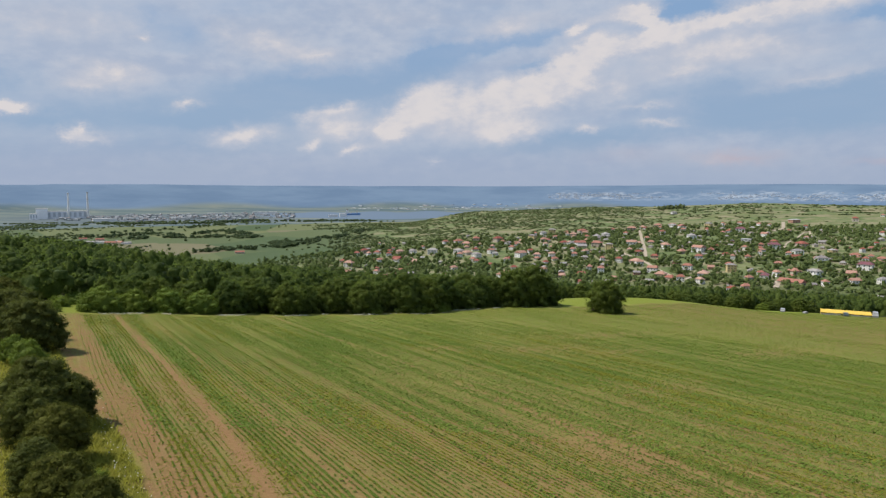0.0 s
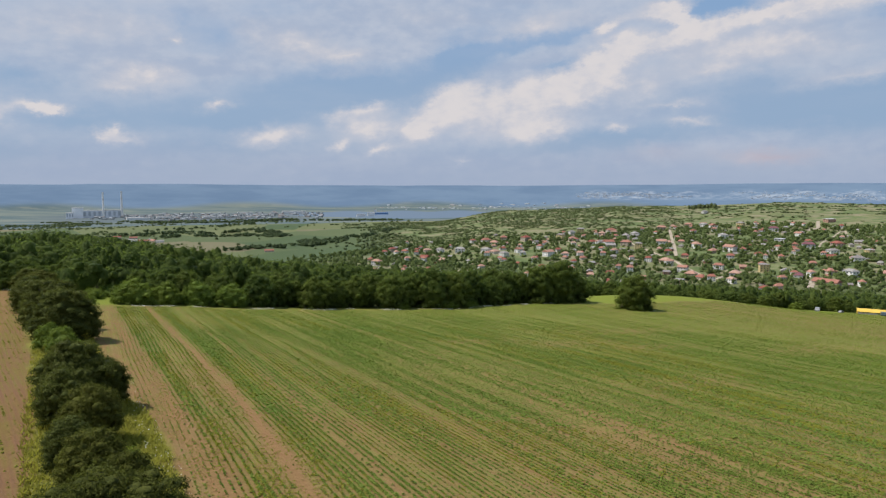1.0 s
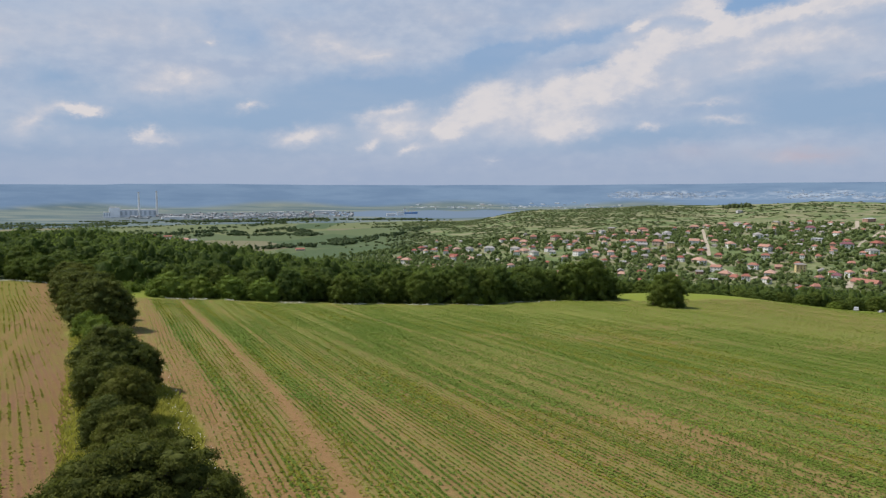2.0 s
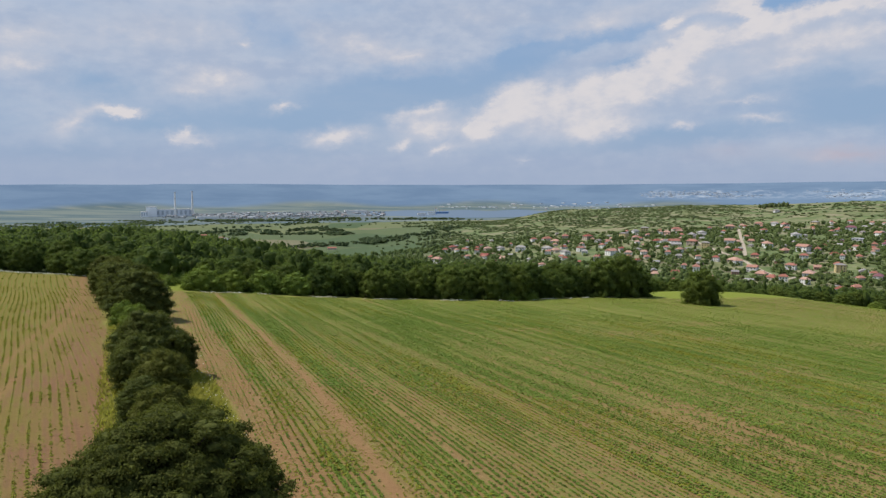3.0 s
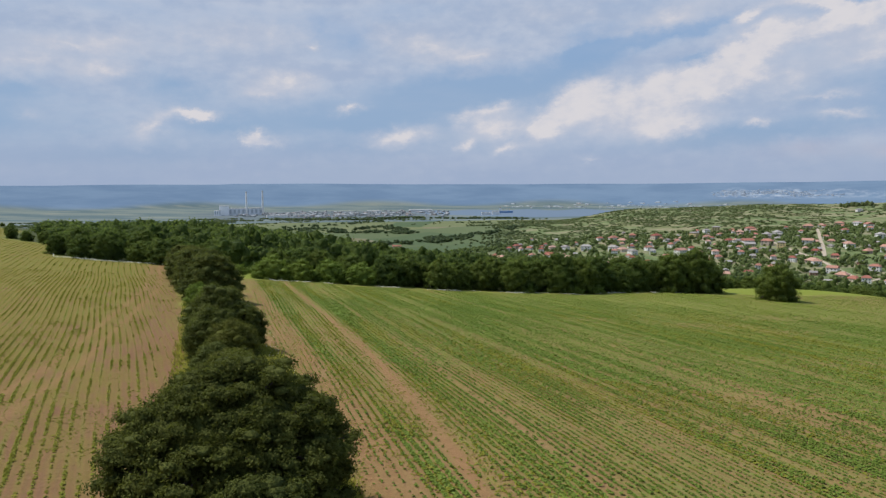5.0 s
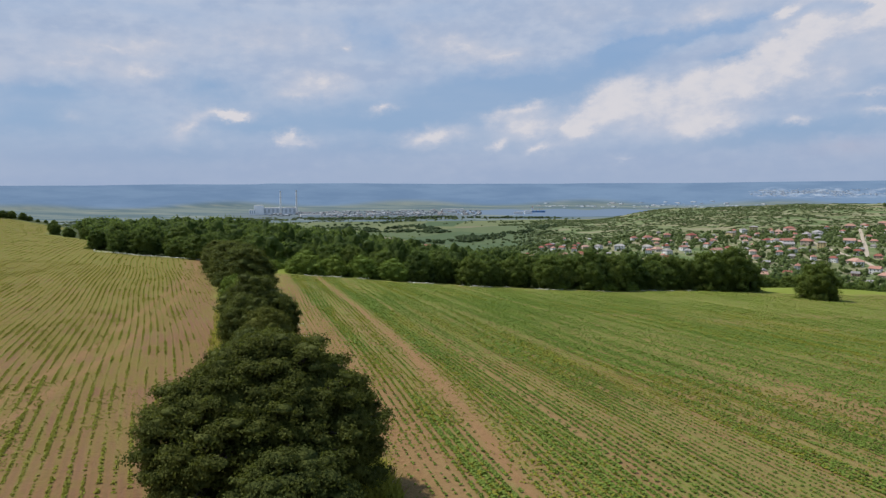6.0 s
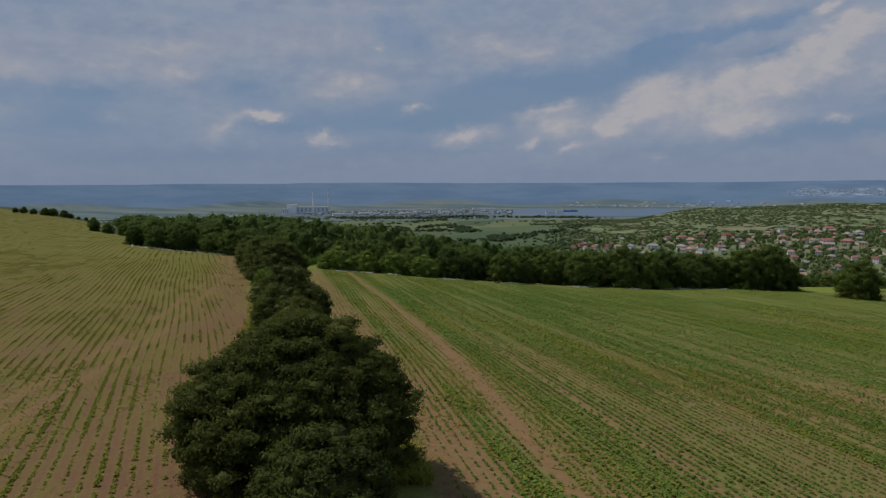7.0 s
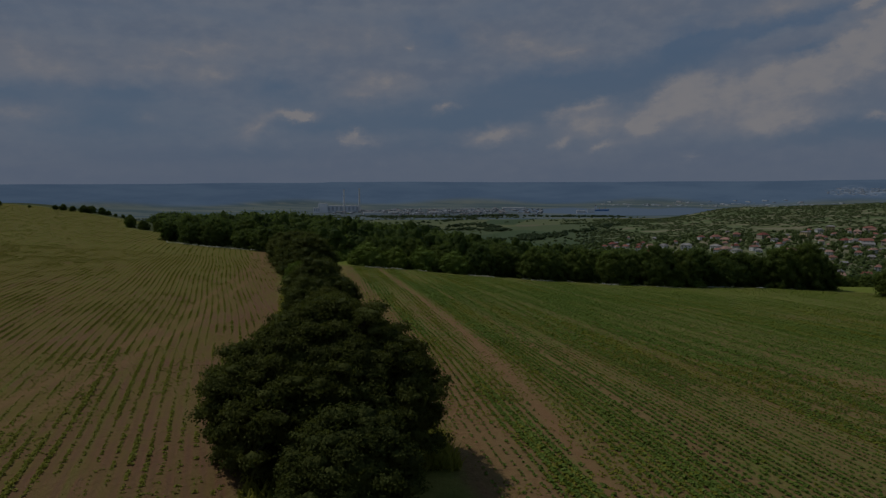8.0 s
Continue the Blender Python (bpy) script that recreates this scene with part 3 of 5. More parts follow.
def left_track(v):
    """An old wheel track slanting over the left-hand field."""
    return np.interp(v, (0, 30, 60, 120, 180), (-16, -12.5, -9.0, -6.5, -9.0))


def hedge_foot(v):
    """Where the left-hand field meets the hedge."""
    return np.interp(v, (25, 48, 60, 70, 96, 116, 154, 171), (-2.4, -1.8, -1.1, -1.2, -2.5, -3.2, -5.4, -6.6))


def build_land():
    heads = np.concatenate([np.arange(-180, -60, 6), np.arange(-60, 38, 0.33), np.arange(38, 180, 6)])
    rings = np.concatenate([np.array((0.6, 1.5, 3)), 4 * 1.021 ** np.arange(313)])
    rings = rings[rings < 2650]
    R, A = np.meshgrid(rings, np.radians(heads), indexing="ij")
    X, Y = R * np.sin(A), R * np.cos(A)
    Z = height(X, Y)
    n, k = R.shape
    idx = np.arange(n * k).reshape(n, k)
    quads = np.stack([idx[:-1], idx[1:], np.roll(idx, -1, 1)[1:], np.roll(idx, -1, 1)[:-1]], -1).reshape(-1, 4)
    verts = np.stack([X, Y, Z], -1).reshape(-1, 3)
    middle = np.array([[0, 0, at(0, 0)]])
    tris = [(n * k, int(idx[0, j]), int(idx[0, (j + 1) % k])) for j in range(k)]
    me = bpy.data.meshes.new("ground")
    me.from_pydata(np.concatenate([verts, middle]).tolist(), [], quads.tolist() + tris)
    me.materials.append(LAND)
    me.polygons.foreach_set("use_smooth", np.ones(len(me.polygons), bool))
    P = np.concatenate([verts, middle])
    u, v = uv(P[:, 0], P[:, 1])
    r, a = np.hypot(P[:, 0], P[:, 1]), np.degrees(np.arctan2(P[:, 0], P[:, 1]))
    wob = smooth_noise(P[:, 0] / 3, P[:, 1] / 3, 5) - 0.5
    right = ease(-0.3, 0.4, u + wob - verge(v)) * (1 - ease(-0.6, 0.6, v - edge_right(u))) * (1 - ease(420, 440, r))
    left = (1 - ease(-0.5, 0.5, u - hedge_foot(v) + wob)) * (1 - ease(-0.8, 0.8, v - edge_left(u))) * (1 - ease(560, 600, r))
    line = u - 0.033 * v
    lane = np.exp(-((line - track(v)) / 0.55) ** 2)
    lane = lane + 0.6 * np.exp(-((line - 17.8) / 0.35) ** 2) + 0.55 * np.exp(-((line - 44.3) / 0.5) ** 2)
    lane = lane + 0.9 * np.exp(-((line - headland(v) - 7.6) / 1.3) ** 2) * smooth_noise(u / 1.5, v / 9, 3)
    thin = sum(np.exp(-((u - a) / wa) ** 2 - ((v - b) / wb) ** 2) for a, b, wa, wb in THIN)
    ruts = 0.6 * np.exp(-((u - left_track(v)) / 0.4) ** 2) + 0.6 * np.exp(-((u - left_track(v) + 1.9) / 0.4) ** 2)
    lane = (lane + 0.45 * thin) * right * np.clip(0.5 + 1.0 * smooth_noise(line / 0.5, v / 5, 13), 0, 1) + ruts * left
    reach = np.interp(u, (150, 200, 260, 330), (75, 62, 34, 14))
    strip = ease(136, 142, u) * (1 - ease(300, 330, u)) * ease(0.5, 3, v - edge_right(u)) * (1 - ease(-4, 4, v - edge_right(u) - reach))
    strip = np.maximum(strip, 0.9 * ease(4, 8, u) * (1 - ease(12, 15, u)) * ease(0, 2, v - edge_right(u)) * (1 - ease(172, 184, v)))
    plots = ease(950, 1150, r) * (1 - ease(-9, -4, a))
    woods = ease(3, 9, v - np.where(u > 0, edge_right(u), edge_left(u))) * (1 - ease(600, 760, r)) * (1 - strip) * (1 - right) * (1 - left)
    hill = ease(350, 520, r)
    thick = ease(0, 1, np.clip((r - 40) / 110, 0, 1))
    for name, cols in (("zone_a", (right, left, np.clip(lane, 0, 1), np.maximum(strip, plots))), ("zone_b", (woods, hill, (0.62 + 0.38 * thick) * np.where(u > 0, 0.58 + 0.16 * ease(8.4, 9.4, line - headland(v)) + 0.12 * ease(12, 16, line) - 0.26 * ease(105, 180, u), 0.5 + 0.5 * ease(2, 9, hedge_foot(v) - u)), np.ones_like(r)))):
        layer = me.attributes.new(name, "FLOAT_COLOR", "POINT")
        layer.data.foreach_set("color", np.stack(cols, -1).astype(np.float32).ravel())
    return tagged(new("ground", me), "rolling farmland with two sown fields, verges and a wooded valley", "ground", kind="structure")


build_land()


def hazed_far_material():
    """Distant plain, water and ridge; the blue air before them is put into colour and glow."""
    m, n, s = material("distance")
    zone = n.add("ShaderNodeAttribute")
    zone.attribute_name = "zone_a"
    ridge, lake, town = n.split(zone.outputs["Vector"])
    city = zone.outputs["Alpha"]
    pos = n.add("ShaderNodeNewGeometry").outputs["Position"]
    streak = n.noise(n.vmath("MULTIPLY", pos, (0.0016, 0.006, 0.0)), 1.0, 5.0, 0.6)
    patch = n.noise(n.vmath("MULTIPLY", pos, (0.004, 0.010, 0.0)), 1.0, 4.0, 0.6)
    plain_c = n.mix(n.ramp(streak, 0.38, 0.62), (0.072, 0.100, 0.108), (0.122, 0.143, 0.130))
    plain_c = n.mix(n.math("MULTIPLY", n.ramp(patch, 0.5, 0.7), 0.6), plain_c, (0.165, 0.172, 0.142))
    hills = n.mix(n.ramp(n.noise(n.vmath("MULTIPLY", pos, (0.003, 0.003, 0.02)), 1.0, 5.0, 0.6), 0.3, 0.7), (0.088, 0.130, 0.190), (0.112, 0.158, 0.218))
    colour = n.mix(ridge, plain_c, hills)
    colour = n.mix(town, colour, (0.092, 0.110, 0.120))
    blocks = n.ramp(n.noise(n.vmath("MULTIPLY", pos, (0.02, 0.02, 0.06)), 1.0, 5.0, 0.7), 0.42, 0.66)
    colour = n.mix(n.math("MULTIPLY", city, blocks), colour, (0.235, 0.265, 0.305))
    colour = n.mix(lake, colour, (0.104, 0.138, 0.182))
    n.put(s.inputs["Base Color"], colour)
    # faint glow of the land itself, in place of light scattered by the air
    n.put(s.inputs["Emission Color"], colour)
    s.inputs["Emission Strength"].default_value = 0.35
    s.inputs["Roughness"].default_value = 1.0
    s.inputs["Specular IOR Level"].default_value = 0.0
    return m


def build_distance():
    heads = np.radians(np.concatenate([np.arange(-180, -62, 6), np.arange(-62, 44, 0.3), np.arange(44, 180, 6)]))
    rings = np.concatenate([np.arange(2560, 3800, 40), np.arange(3800, 4781, 35), np.array((4840,))])
    R, A = np.meshgrid(rings, heads, indexing="ij")
    X, Y = R * np.sin(A), R * np.cos(A)
    deg = np.degrees(A)
    Z = height(X, Y) - 1.5 * (1 - ease(2560, 2700, R))
    swell = 6 * smooth_noise(deg / 9, deg * 0, 8) + 3 * smooth_noise(deg / 3, deg * 0, 4) - 4
    swell = swell + 6 * ease(-30.5, -29, deg) * (1 - ease(-23, -18, deg))
    Z = Z + swell * ease(4300, 4760, R)
    n, k = R.shape
    idx = np.arange(n * k).reshape(n, k)
    quads = np.stack([idx[:-1], idx[1:], np.roll(idx, -1, 1)[1:], np.roll(idx, -1, 1)[:-1]], -1).reshape(-1, 4)
    me = bpy.data.meshes.new("backdrop")
    me.from_pydata(np.stack([X, Y, Z], -1).reshape(-1, 3).tolist(), [], quads.tolist())
    me.materials.append(hazed_far_material())
    me.polygons.foreach_set("use_smooth", np.ones(len(me.polygons), bool))
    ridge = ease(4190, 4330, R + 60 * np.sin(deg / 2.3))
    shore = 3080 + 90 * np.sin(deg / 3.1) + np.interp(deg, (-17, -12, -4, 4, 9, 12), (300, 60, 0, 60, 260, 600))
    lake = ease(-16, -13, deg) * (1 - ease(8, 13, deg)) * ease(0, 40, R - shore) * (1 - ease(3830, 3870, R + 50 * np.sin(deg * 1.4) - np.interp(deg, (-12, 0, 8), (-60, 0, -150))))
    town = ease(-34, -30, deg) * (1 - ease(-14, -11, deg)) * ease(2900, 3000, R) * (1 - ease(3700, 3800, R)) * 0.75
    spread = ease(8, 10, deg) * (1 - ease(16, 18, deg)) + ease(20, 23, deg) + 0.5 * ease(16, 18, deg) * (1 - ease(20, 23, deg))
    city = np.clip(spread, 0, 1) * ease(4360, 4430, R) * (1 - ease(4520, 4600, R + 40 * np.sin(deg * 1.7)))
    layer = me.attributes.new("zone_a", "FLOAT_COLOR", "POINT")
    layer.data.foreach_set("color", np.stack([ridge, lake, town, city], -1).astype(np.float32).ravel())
    return tagged(new("backdrop", me), "plain with a lake and a long level ridge, painted hazy blue", "distance", kind="structure")


build_distance()


# ---- hedge between the two fields ----
big_oak = tree("hedge_tree", 11, 9.6, 6.9, 0.0, 12000, 11, 0.12, OAK, "broad dense dark green tree at the head of a field hedge", lobes=620, dome=0.85, reach=0.88, hub_size=0.74, squash=0.62)
low_bush = tree("hedge_tree", 12, 5.4, 4.4, 0.0, 2200, 10, 0.125, OAK, "smaller dark green tree growing against a broad hedge tree", lobes=70, dome=0.6, reach=0.80, hub_size=0.70, squash=0.7)
HEDGE_KINDS = [tree("hedge_tree", 20 + i, 6.4 + 0.5 * i, 6.0 + 0.3 * i, 0.0, 1900, 8, 0.19, OAK if i % 2 else HEDGE, "dark green leafy tree in a field hedge", lobes=60 + 8 * i, dome=0.6, reach=0.79, hub_size=0.70, squash=0.7) for i in range(4)]
PALE_KIND = tree("hedge_shrub", 31, 4.4, 4.2, 0.0, 480, 9, 0.22, FRESH, "yellowish green shrub in a field hedge", "shrub", lobes=8)
DARK_KIND = tree("hedge_tree", 33, 10.5, 8.6, -1.0, 1500, 8, 0.28, OAK, "very dark rounded tree near the far end of a hedge", lobes=70, dome=0.6, reach=0.80, hub_size=0.70, squash=0.75)

for u, v, size, tall, kind in (
        (1.0, 28.0, 1.0, 1.0, big_oak), (1.5, 22.5, 0.92, 0.95, low_bush),
        (0.6, 37.5, 0.55, 1.0, HEDGE_KINDS[0]), (3.2, 39.5, 0.48, 1.4, HEDGE_KINDS[1]), (1.7, 44.0, 0.64, 1.08, HEDGE_KINDS[1]), (3.6, 46.5, 0.60, 0.85, PALE_KIND), (0.7, 50.0, 0.50, 1.1, HEDGE_KINDS[2]),
        (2.2, 55.5, 0.58, 1.15, HEDGE_KINDS[3]), (0.7, 60.5, 0.70, 1.15, HEDGE_KINDS[0]), (1.5, 65.5, 0.92, 1.06, HEDGE_KINDS[2]), (3.7, 66.5, 0.64, 1.15, HEDGE_KINDS[1]), (0.8, 72.0, 0.55, 1.2, HEDGE_KINDS[3]),
        (2.0, 78.0, 0.5, 1.05, HEDGE_KINDS[0]), (0.8, 84.0, 0.5, 1.0, HEDGE_KINDS[1]), (1.0, 91.5, 0.85, 1.1, PALE_KIND), (-0.2, 96.5, 0.85, 1.05, PALE_KIND),
        (1.6, 106.0, 0.88, 0.98, DARK_KIND), (0.0, 117.5, 0.9, 1.0, DARK_KIND), (0.5, 128.0, 0.8, 0.95, HEDGE_KINDS[3]), (-3.0, 138.0, 0.95, 0.95, HEDGE_KINDS[2]), (-1.0, 146.0, 0.95, 0.9, HEDGE_KINDS[1]), (-3.0, 155.0, 1.0, 0.9, HEDGE_KINDS[0]), (-1.5, 164.0, 1.0, 0.9, HEDGE_KINDS[3]), (-4.0, 173.0, 1.0, 0.9, HEDGE_KINDS[2])):
    x, y = xy(u, v)
    tagged(plant_tree(kind, x, y, size, tall, u * 77 + v * 31), group="hedge trees")
for kind in (big_oak, low_bush, PALE_KIND, DARK_KIND):
    drop(kind)

# ---- wood along the far side of the fields ----
rng = np.random.default_rng(4)
EDGE_KINDS = [tree("woodland_tree", 40 + i, 9.0 + 0.7 * (i % 3), 9.2 + 0.5 * (i % 4), -0.8, 900, 8, 0.30, WOOD_LEAF, "dark green broadleaf tree at the edge of a wood", lobes=34 + 5 * i, dome=0.58, reach=0.77, hub_size=0.68, squash=0.75) for i in range(5)]
LIGHT_KIND = tree("woodland_tree", 51, 8.6, 6.4, -0.6, 800, 8, 0.28, FRESH, "bright green bushy tree at the edge of a wood", lobes=36, dome=0.58, reach=0.77, hub_size=0.68, squash=0.75)
SHRUB_KIND = tree("shrub", 53, 4.2, 3.0, 0.0, 150, 10, 0.34, FRESH, "low bright green shrub in front of a wood", "shrub", lobes=7)


def stand(kind, u, v, size, tall, group):
    x, y = xy(u, v)
    tagged(plant_tree(kind, x, y, size, tall, rng.uniform(0, 360), 0.9 * size), group=group)


# front row beside the right-hand field, taller towards its far corner
for u in np.arange(15, 147, 6.6):
    lift = np.interp(u, (10, 60, 100, 140), (0.73, 0.78, 1.03, 1.17))
    v = float(edge_right(u)) + rng.uniform(4.2, 6.2)
    if 14 < u < 22 or 27 < u < 37:
        stand(LIGHT_KIND, u, v, 0.85 + 0.3 * rng.random(), 1.0, "wood edge trees")
    else:
        stand(EDGE_KINDS[rng.integers(0, 5)], u + rng.uniform(-1, 1), v + rng.uniform(-1.2, 2.5), lift * rng.uniform(0.78, 1.2), 1.05, "wood edge trees")
    if rng.random() < 0.45 and u < 100:
        stand(SHRUB_KIND, u + 2.5, v - 2.0, rng.uniform(0.6, 1.1), 1.0, "wood edge shrubs")
for u, v, size in ((6.5, 156, 0.7), (12.0, 157, 0.8), (8.0, 167, 1.0), (11.5, 172, 1.2)):
    stand(SHRUB_KIND, u, v, size, 1.1, "wood edge shrubs")
# the lone tree in the field's far corner
stand(EDGE_KINDS[1], 140.6, 139.0, 1.12, 1.04, "")
# front row beyond the left-hand field
for u in np.arange(-66, 10, 6.4):
    v = float(edge_left(u)) + rng.uniform(3.5, 5.5)
    low = np.interp(u, (-66, -44, -36, -28, 5), (0.5, 0.52, 0.66, 0.8, 0.9))
    kind = LIGHT_KIND if rng.random() < 0.22 else EDGE_KINDS[rng.integers(0, 5)]
    stand(kind, u + rng.uniform(-1, 1), v, low * rng.uniform(0.85, 1.1), 0.9, "wood edge trees")
# deeper rows
for depth in (10, 19):
    for u in np.arange(-30, 140, 8.2):
        v = float(edge_right(u) if u > 4 else edge_left(u)) + depth + rng.uniform(-2, 2)
        lift = np.interp(u, (-70, 0, 60, 100, 140), (0.8, 0.85, 0.8, 0.95, 1.05))
        if 3 < u < 15:
            continue
        stand(EDGE_KINDS[rng.integers(0, 5)], u + rng.uniform(-2.5, 2.5), v, lift * rng.uniform(0.85, 1.1), 1.0, "wood edge trees")
# trees on the skyline of the left-hand field
for head, s in ((-53.3, 0.32), (-52.8, 0.28), (-51.0, 0.16), (-49.4, 0.30), (-48.9, 0.42), (-48.3, 0.34), (-47.6, 0.5), (-47.1, 0.52), (-46.4, 0.5), (-46.0, 0.36), (-45.5, 0.22), (-45.0, 0.24), (-44.5, 0.3)):
    x, y = 385 * math.sin(radians(head)), 385 * math.cos(radians(head))
    tagged(plant_tree(EDGE_KINDS[rng.integers(0, 5)], x, y, s, 0.85, rng.uniform(0, 360)), group="skyline trees")
# trees beyond the corner meadow
for u in np.arange(150, 320, 6.5):
    v = float(edge_right(u)) + np.interp(u, (150, 200, 260, 330), (78, 65, 38, 17)) + rng.uniform(-2, 4)
    stand(EDGE_KINDS[rng.integers(0, 5)] if rng.random() < 0.8 else LIGHT_KIND, u, v, rng.uniform(0.6, 0.9), 0.85, "field edge trees")
    stand(EDGE_KINDS[rng.integers(0, 5)], u + 3, v + 11, rng.uniform(0.75, 1.0), 0.9, "field edge trees")
for kind in (*HEDGE_KINDS, *EDGE_KINDS, LIGHT_KIND, SHRUB_KIND):
    drop(kind)


def thicket(rng, xs, ys, wide, high, clumps, leaf, rings=2, segs=6, body=0.86, ragged=0.84, up=0.25, rough=0.1):
    """Many small crowns: leaf masses with leaf clumps standing off them."""
    n = len(xs)
    zs = height(xs, ys)
    mid = np.stack([xs, ys, zs + high * 0.42], -1)
    half = np.stack([wide / 2, wide / 2, high * 0.58], -1)
    e = rng.normal(0, 1, (n, clumps, 3))
    e[..., 2] = np.abs(e[..., 2]) * 0.9 - 0.2
    e /= np.linalg.norm(e, axis=2)[..., None]
    lump = 1 + 0.22 * np.sin(e[..., 0] * 5 + xs[:, None]) * np.sin(e[..., 1] * 6 + ys[:, None])
    p = mid[:, None] + e * half[:, None] * (lump * rng.uniform(ragged, 1.06, (n, clumps)))[..., None]
    return merged(bodies(rng, mid, half * body, rings, segs, rough, -0.7), soup(leaves(rng, p.reshape(-1, 3), e.reshape(-1, 3), np.repeat(leaf, clumps), 0.85, up, 0.35)))


def groves(rng, xs, ys, wide, high, lobes, clumps, leaf, body=0.74):
    """Crowns of several rounded boughs each, with leaves standing off every bough."""
    n = len(xs)
    k = np.arange(lobes) + 0.5
    dz = 1.0 - 1.15 * k / lobes
    turn = k[None] * 2.39996 + rng.uniform(0, 6, (n, 1))
    flat = np.sqrt(1 - np.clip(dz, -0.6, 1) ** 2)
    d = np.stack([np.cos(turn) * flat, np.sin(turn) * flat, np.repeat(dz[None], n, 0)], -1) + rng.normal(0, 0.1, (n, lobes, 3))
    half = np.stack([wide / 2, wide / 2, high * 0.58], -1)
    mid = np.stack([xs, ys, height(xs, ys) + high * 0.42], -1)[:, None] + d * half[:, None] * rng.uniform(0.58, 0.78, (n, lobes, 1))
    rad = half[:, None] * rng.uniform(0.22, 0.54, (n, lobes, 1)) * (12 / lobes) ** 0.3
    mid, rad = mid.reshape(-1, 3), rad.reshape(-1, 3)
    e = rng.normal(0, 1, (len(mid), clumps, 3))
    e[..., 2] = np.abs(e[..., 2]) - 0.25
    e /= np.linalg.norm(e, axis=2)[..., None]
    p = mid[:, None] + e * rad[:, None] * rng.uniform(0.8, 1.12, (len(mid), clumps, 1))
    core = np.stack([xs, ys, height(xs, ys) + high * 0.38], -1)
    return merged(bodies(rng, core, half * 0.66, 3, 7, 0.08, -0.6), bodies(rng, mid, rad * body, 2, 5, 0.2, -0.5), soup(leaves(rng, p.reshape(-1, 3), e.reshape(-1, 3), np.repeat(leaf, lobes * clumps), 0.85, 0.25, 0.4)))


def scatter(rng, count, heads, reach, keep):
    """Places spread over a sector of the country, thinned by keep(x, y)."""
    a = np.radians(rng.uniform(*heads, count))
    r = np.sqrt(rng.uniform(reach[0] ** 2, reach[1] ** 2, count))
    x, y = r * np.sin(a), r * np.cos(a)
    ok = keep(x, y) > rng.random(count)
    return x[ok], y[ok]


def green_stuff(name, faces, mat, label, category):
    """A mass of leaves or small boxes, as loose faces or as corners and faces."""
    if isinstance(faces, tuple):
        me = rounded(mesh_of(name, *faces, mat))
    else:
        me = mesh_of(name, *soup(faces), mat)
    return tagged(new(name, me), label, category, kind="stuff")


def beyond(x, y):
    u, v = uv(x, y)
    back = np.where(u > 4, edge_right(u), edge_left(u)) + 24
    return (v > back) & (u < np.interp(v, (190, 300, 500), (150, 190, 260)))


rng = np.random.default_rng(6)


def forest(rng, heads, reach, gap, keep):
    """Places a crown's width apart, set out of line."""
    g = np.arange(-reach[1], reach[1], gap)
    x, y = (a.ravel() for a in np.meshgrid(g, g[g > 0]))
    x = x + rng.normal(0, gap * 0.26, len(x)) + gap * 0.5 * (np.round(y / gap) % 2)
    y = y + rng.normal(0, gap * 0.26, len(x))
    r, a = np.hypot(x, y), np.degrees(np.arctan2(x, y))
    ok = (r > reach[0]) & (r < reach[1]) & (a > heads[0]) & (a < heads[1])
    x, y = x[ok], y[ok]
    ok = keep(x, y) > rng.random(len(x))
    return x[ok], y[ok]


def wooded(x, y):
    r, a = np.hypot(x, y), np.degrees(np.arctan2(x, y))
    return beyond(x, y) * (r < np.interp(a, (-40, -30, -20), (700, 600, 470)))


def crest(x, y):
    """How tall the wood stands: low at its western end and where it falls towards the village."""
    return np.interp(np.degrees(np.arctan2(x, y)), (-42.5, -39, -34, -22, -14), (0.5, 0.72, 1.0, 1.0, 0.82))


x, y = forest(rng, (-42.5, 12), (175, 330), 8.2, wooded)
n = len(x)
green_stuff("wood", groves(rng, x, y, rng.uniform(8.0, 13.5, n), rng.uniform(6.5, 11.5, n) * crest(x, y), 16, 16, rng.uniform(0.45, 0.75, n), body=0.66), WOOD_LEAF, "dense dark broadleaf wood beyond the fields", "wood")
x, y = forest(rng, (-42.5, 12), (330, 700), 9.0, wooded)
n = len(x)
green_stuff("wood", groves(rng, x, y, rng.uniform(8.5, 15, n), rng.uniform(7, 12.5, n) * crest(x, y), 7, 12, rng.uniform(0.8, 1.1, n), body=0.66), WOOD_LEAF, "dense dark broadleaf wood falling away into the valley", "wood")

# trees and scrub between the houses, on the slope behind them and in the valley
# where the village houses stand: x, y, length
UNFINISHED = ((687, 1355, 26),)
FLAT_ROOFED = ((458, 1043, 18),)
GREY_ROOFED = ((267, 640, 8), (428, 669, 11), (340, 758, 16), (75, 988, 12), (207, 1028, 18), (-47, 1072, 15), (552, 1003, 16), (400, 1112, 24), (259, 1156, 17), (259, 1162, 16), (282, 1199, 15), (284, 1207, 18),)
LONG_BARN = ((338, 666, 26),)
MAROON_ROOFED = ((331, 707, 15), (454, 740, 19), (467, 974, 26), (514, 1196, 20),)
RED_ROOFED_A = ((282, 639, 10), (255, 682, 10), (182, 731, 9), (238, 720, 13), (273, 721, 19), (155, 770, 11), (239, 755, 14), (182, 793, 13), (424, 714, 13), (380, 744, 16), (285, 803, 13), (311, 799, 10), (244, 869, 19), (-124, 910, 15), (424, 829, 16), (377, 852, 11), (130, 952, 12), (-38, 965, 14), (-140, 967, 10), (354, 911, 13), (-94, 973, 12), (321, 927, 14), (504, 843, 14), (-66, 1001, 16), (36, 1029, 17), (316, 980, 18),)
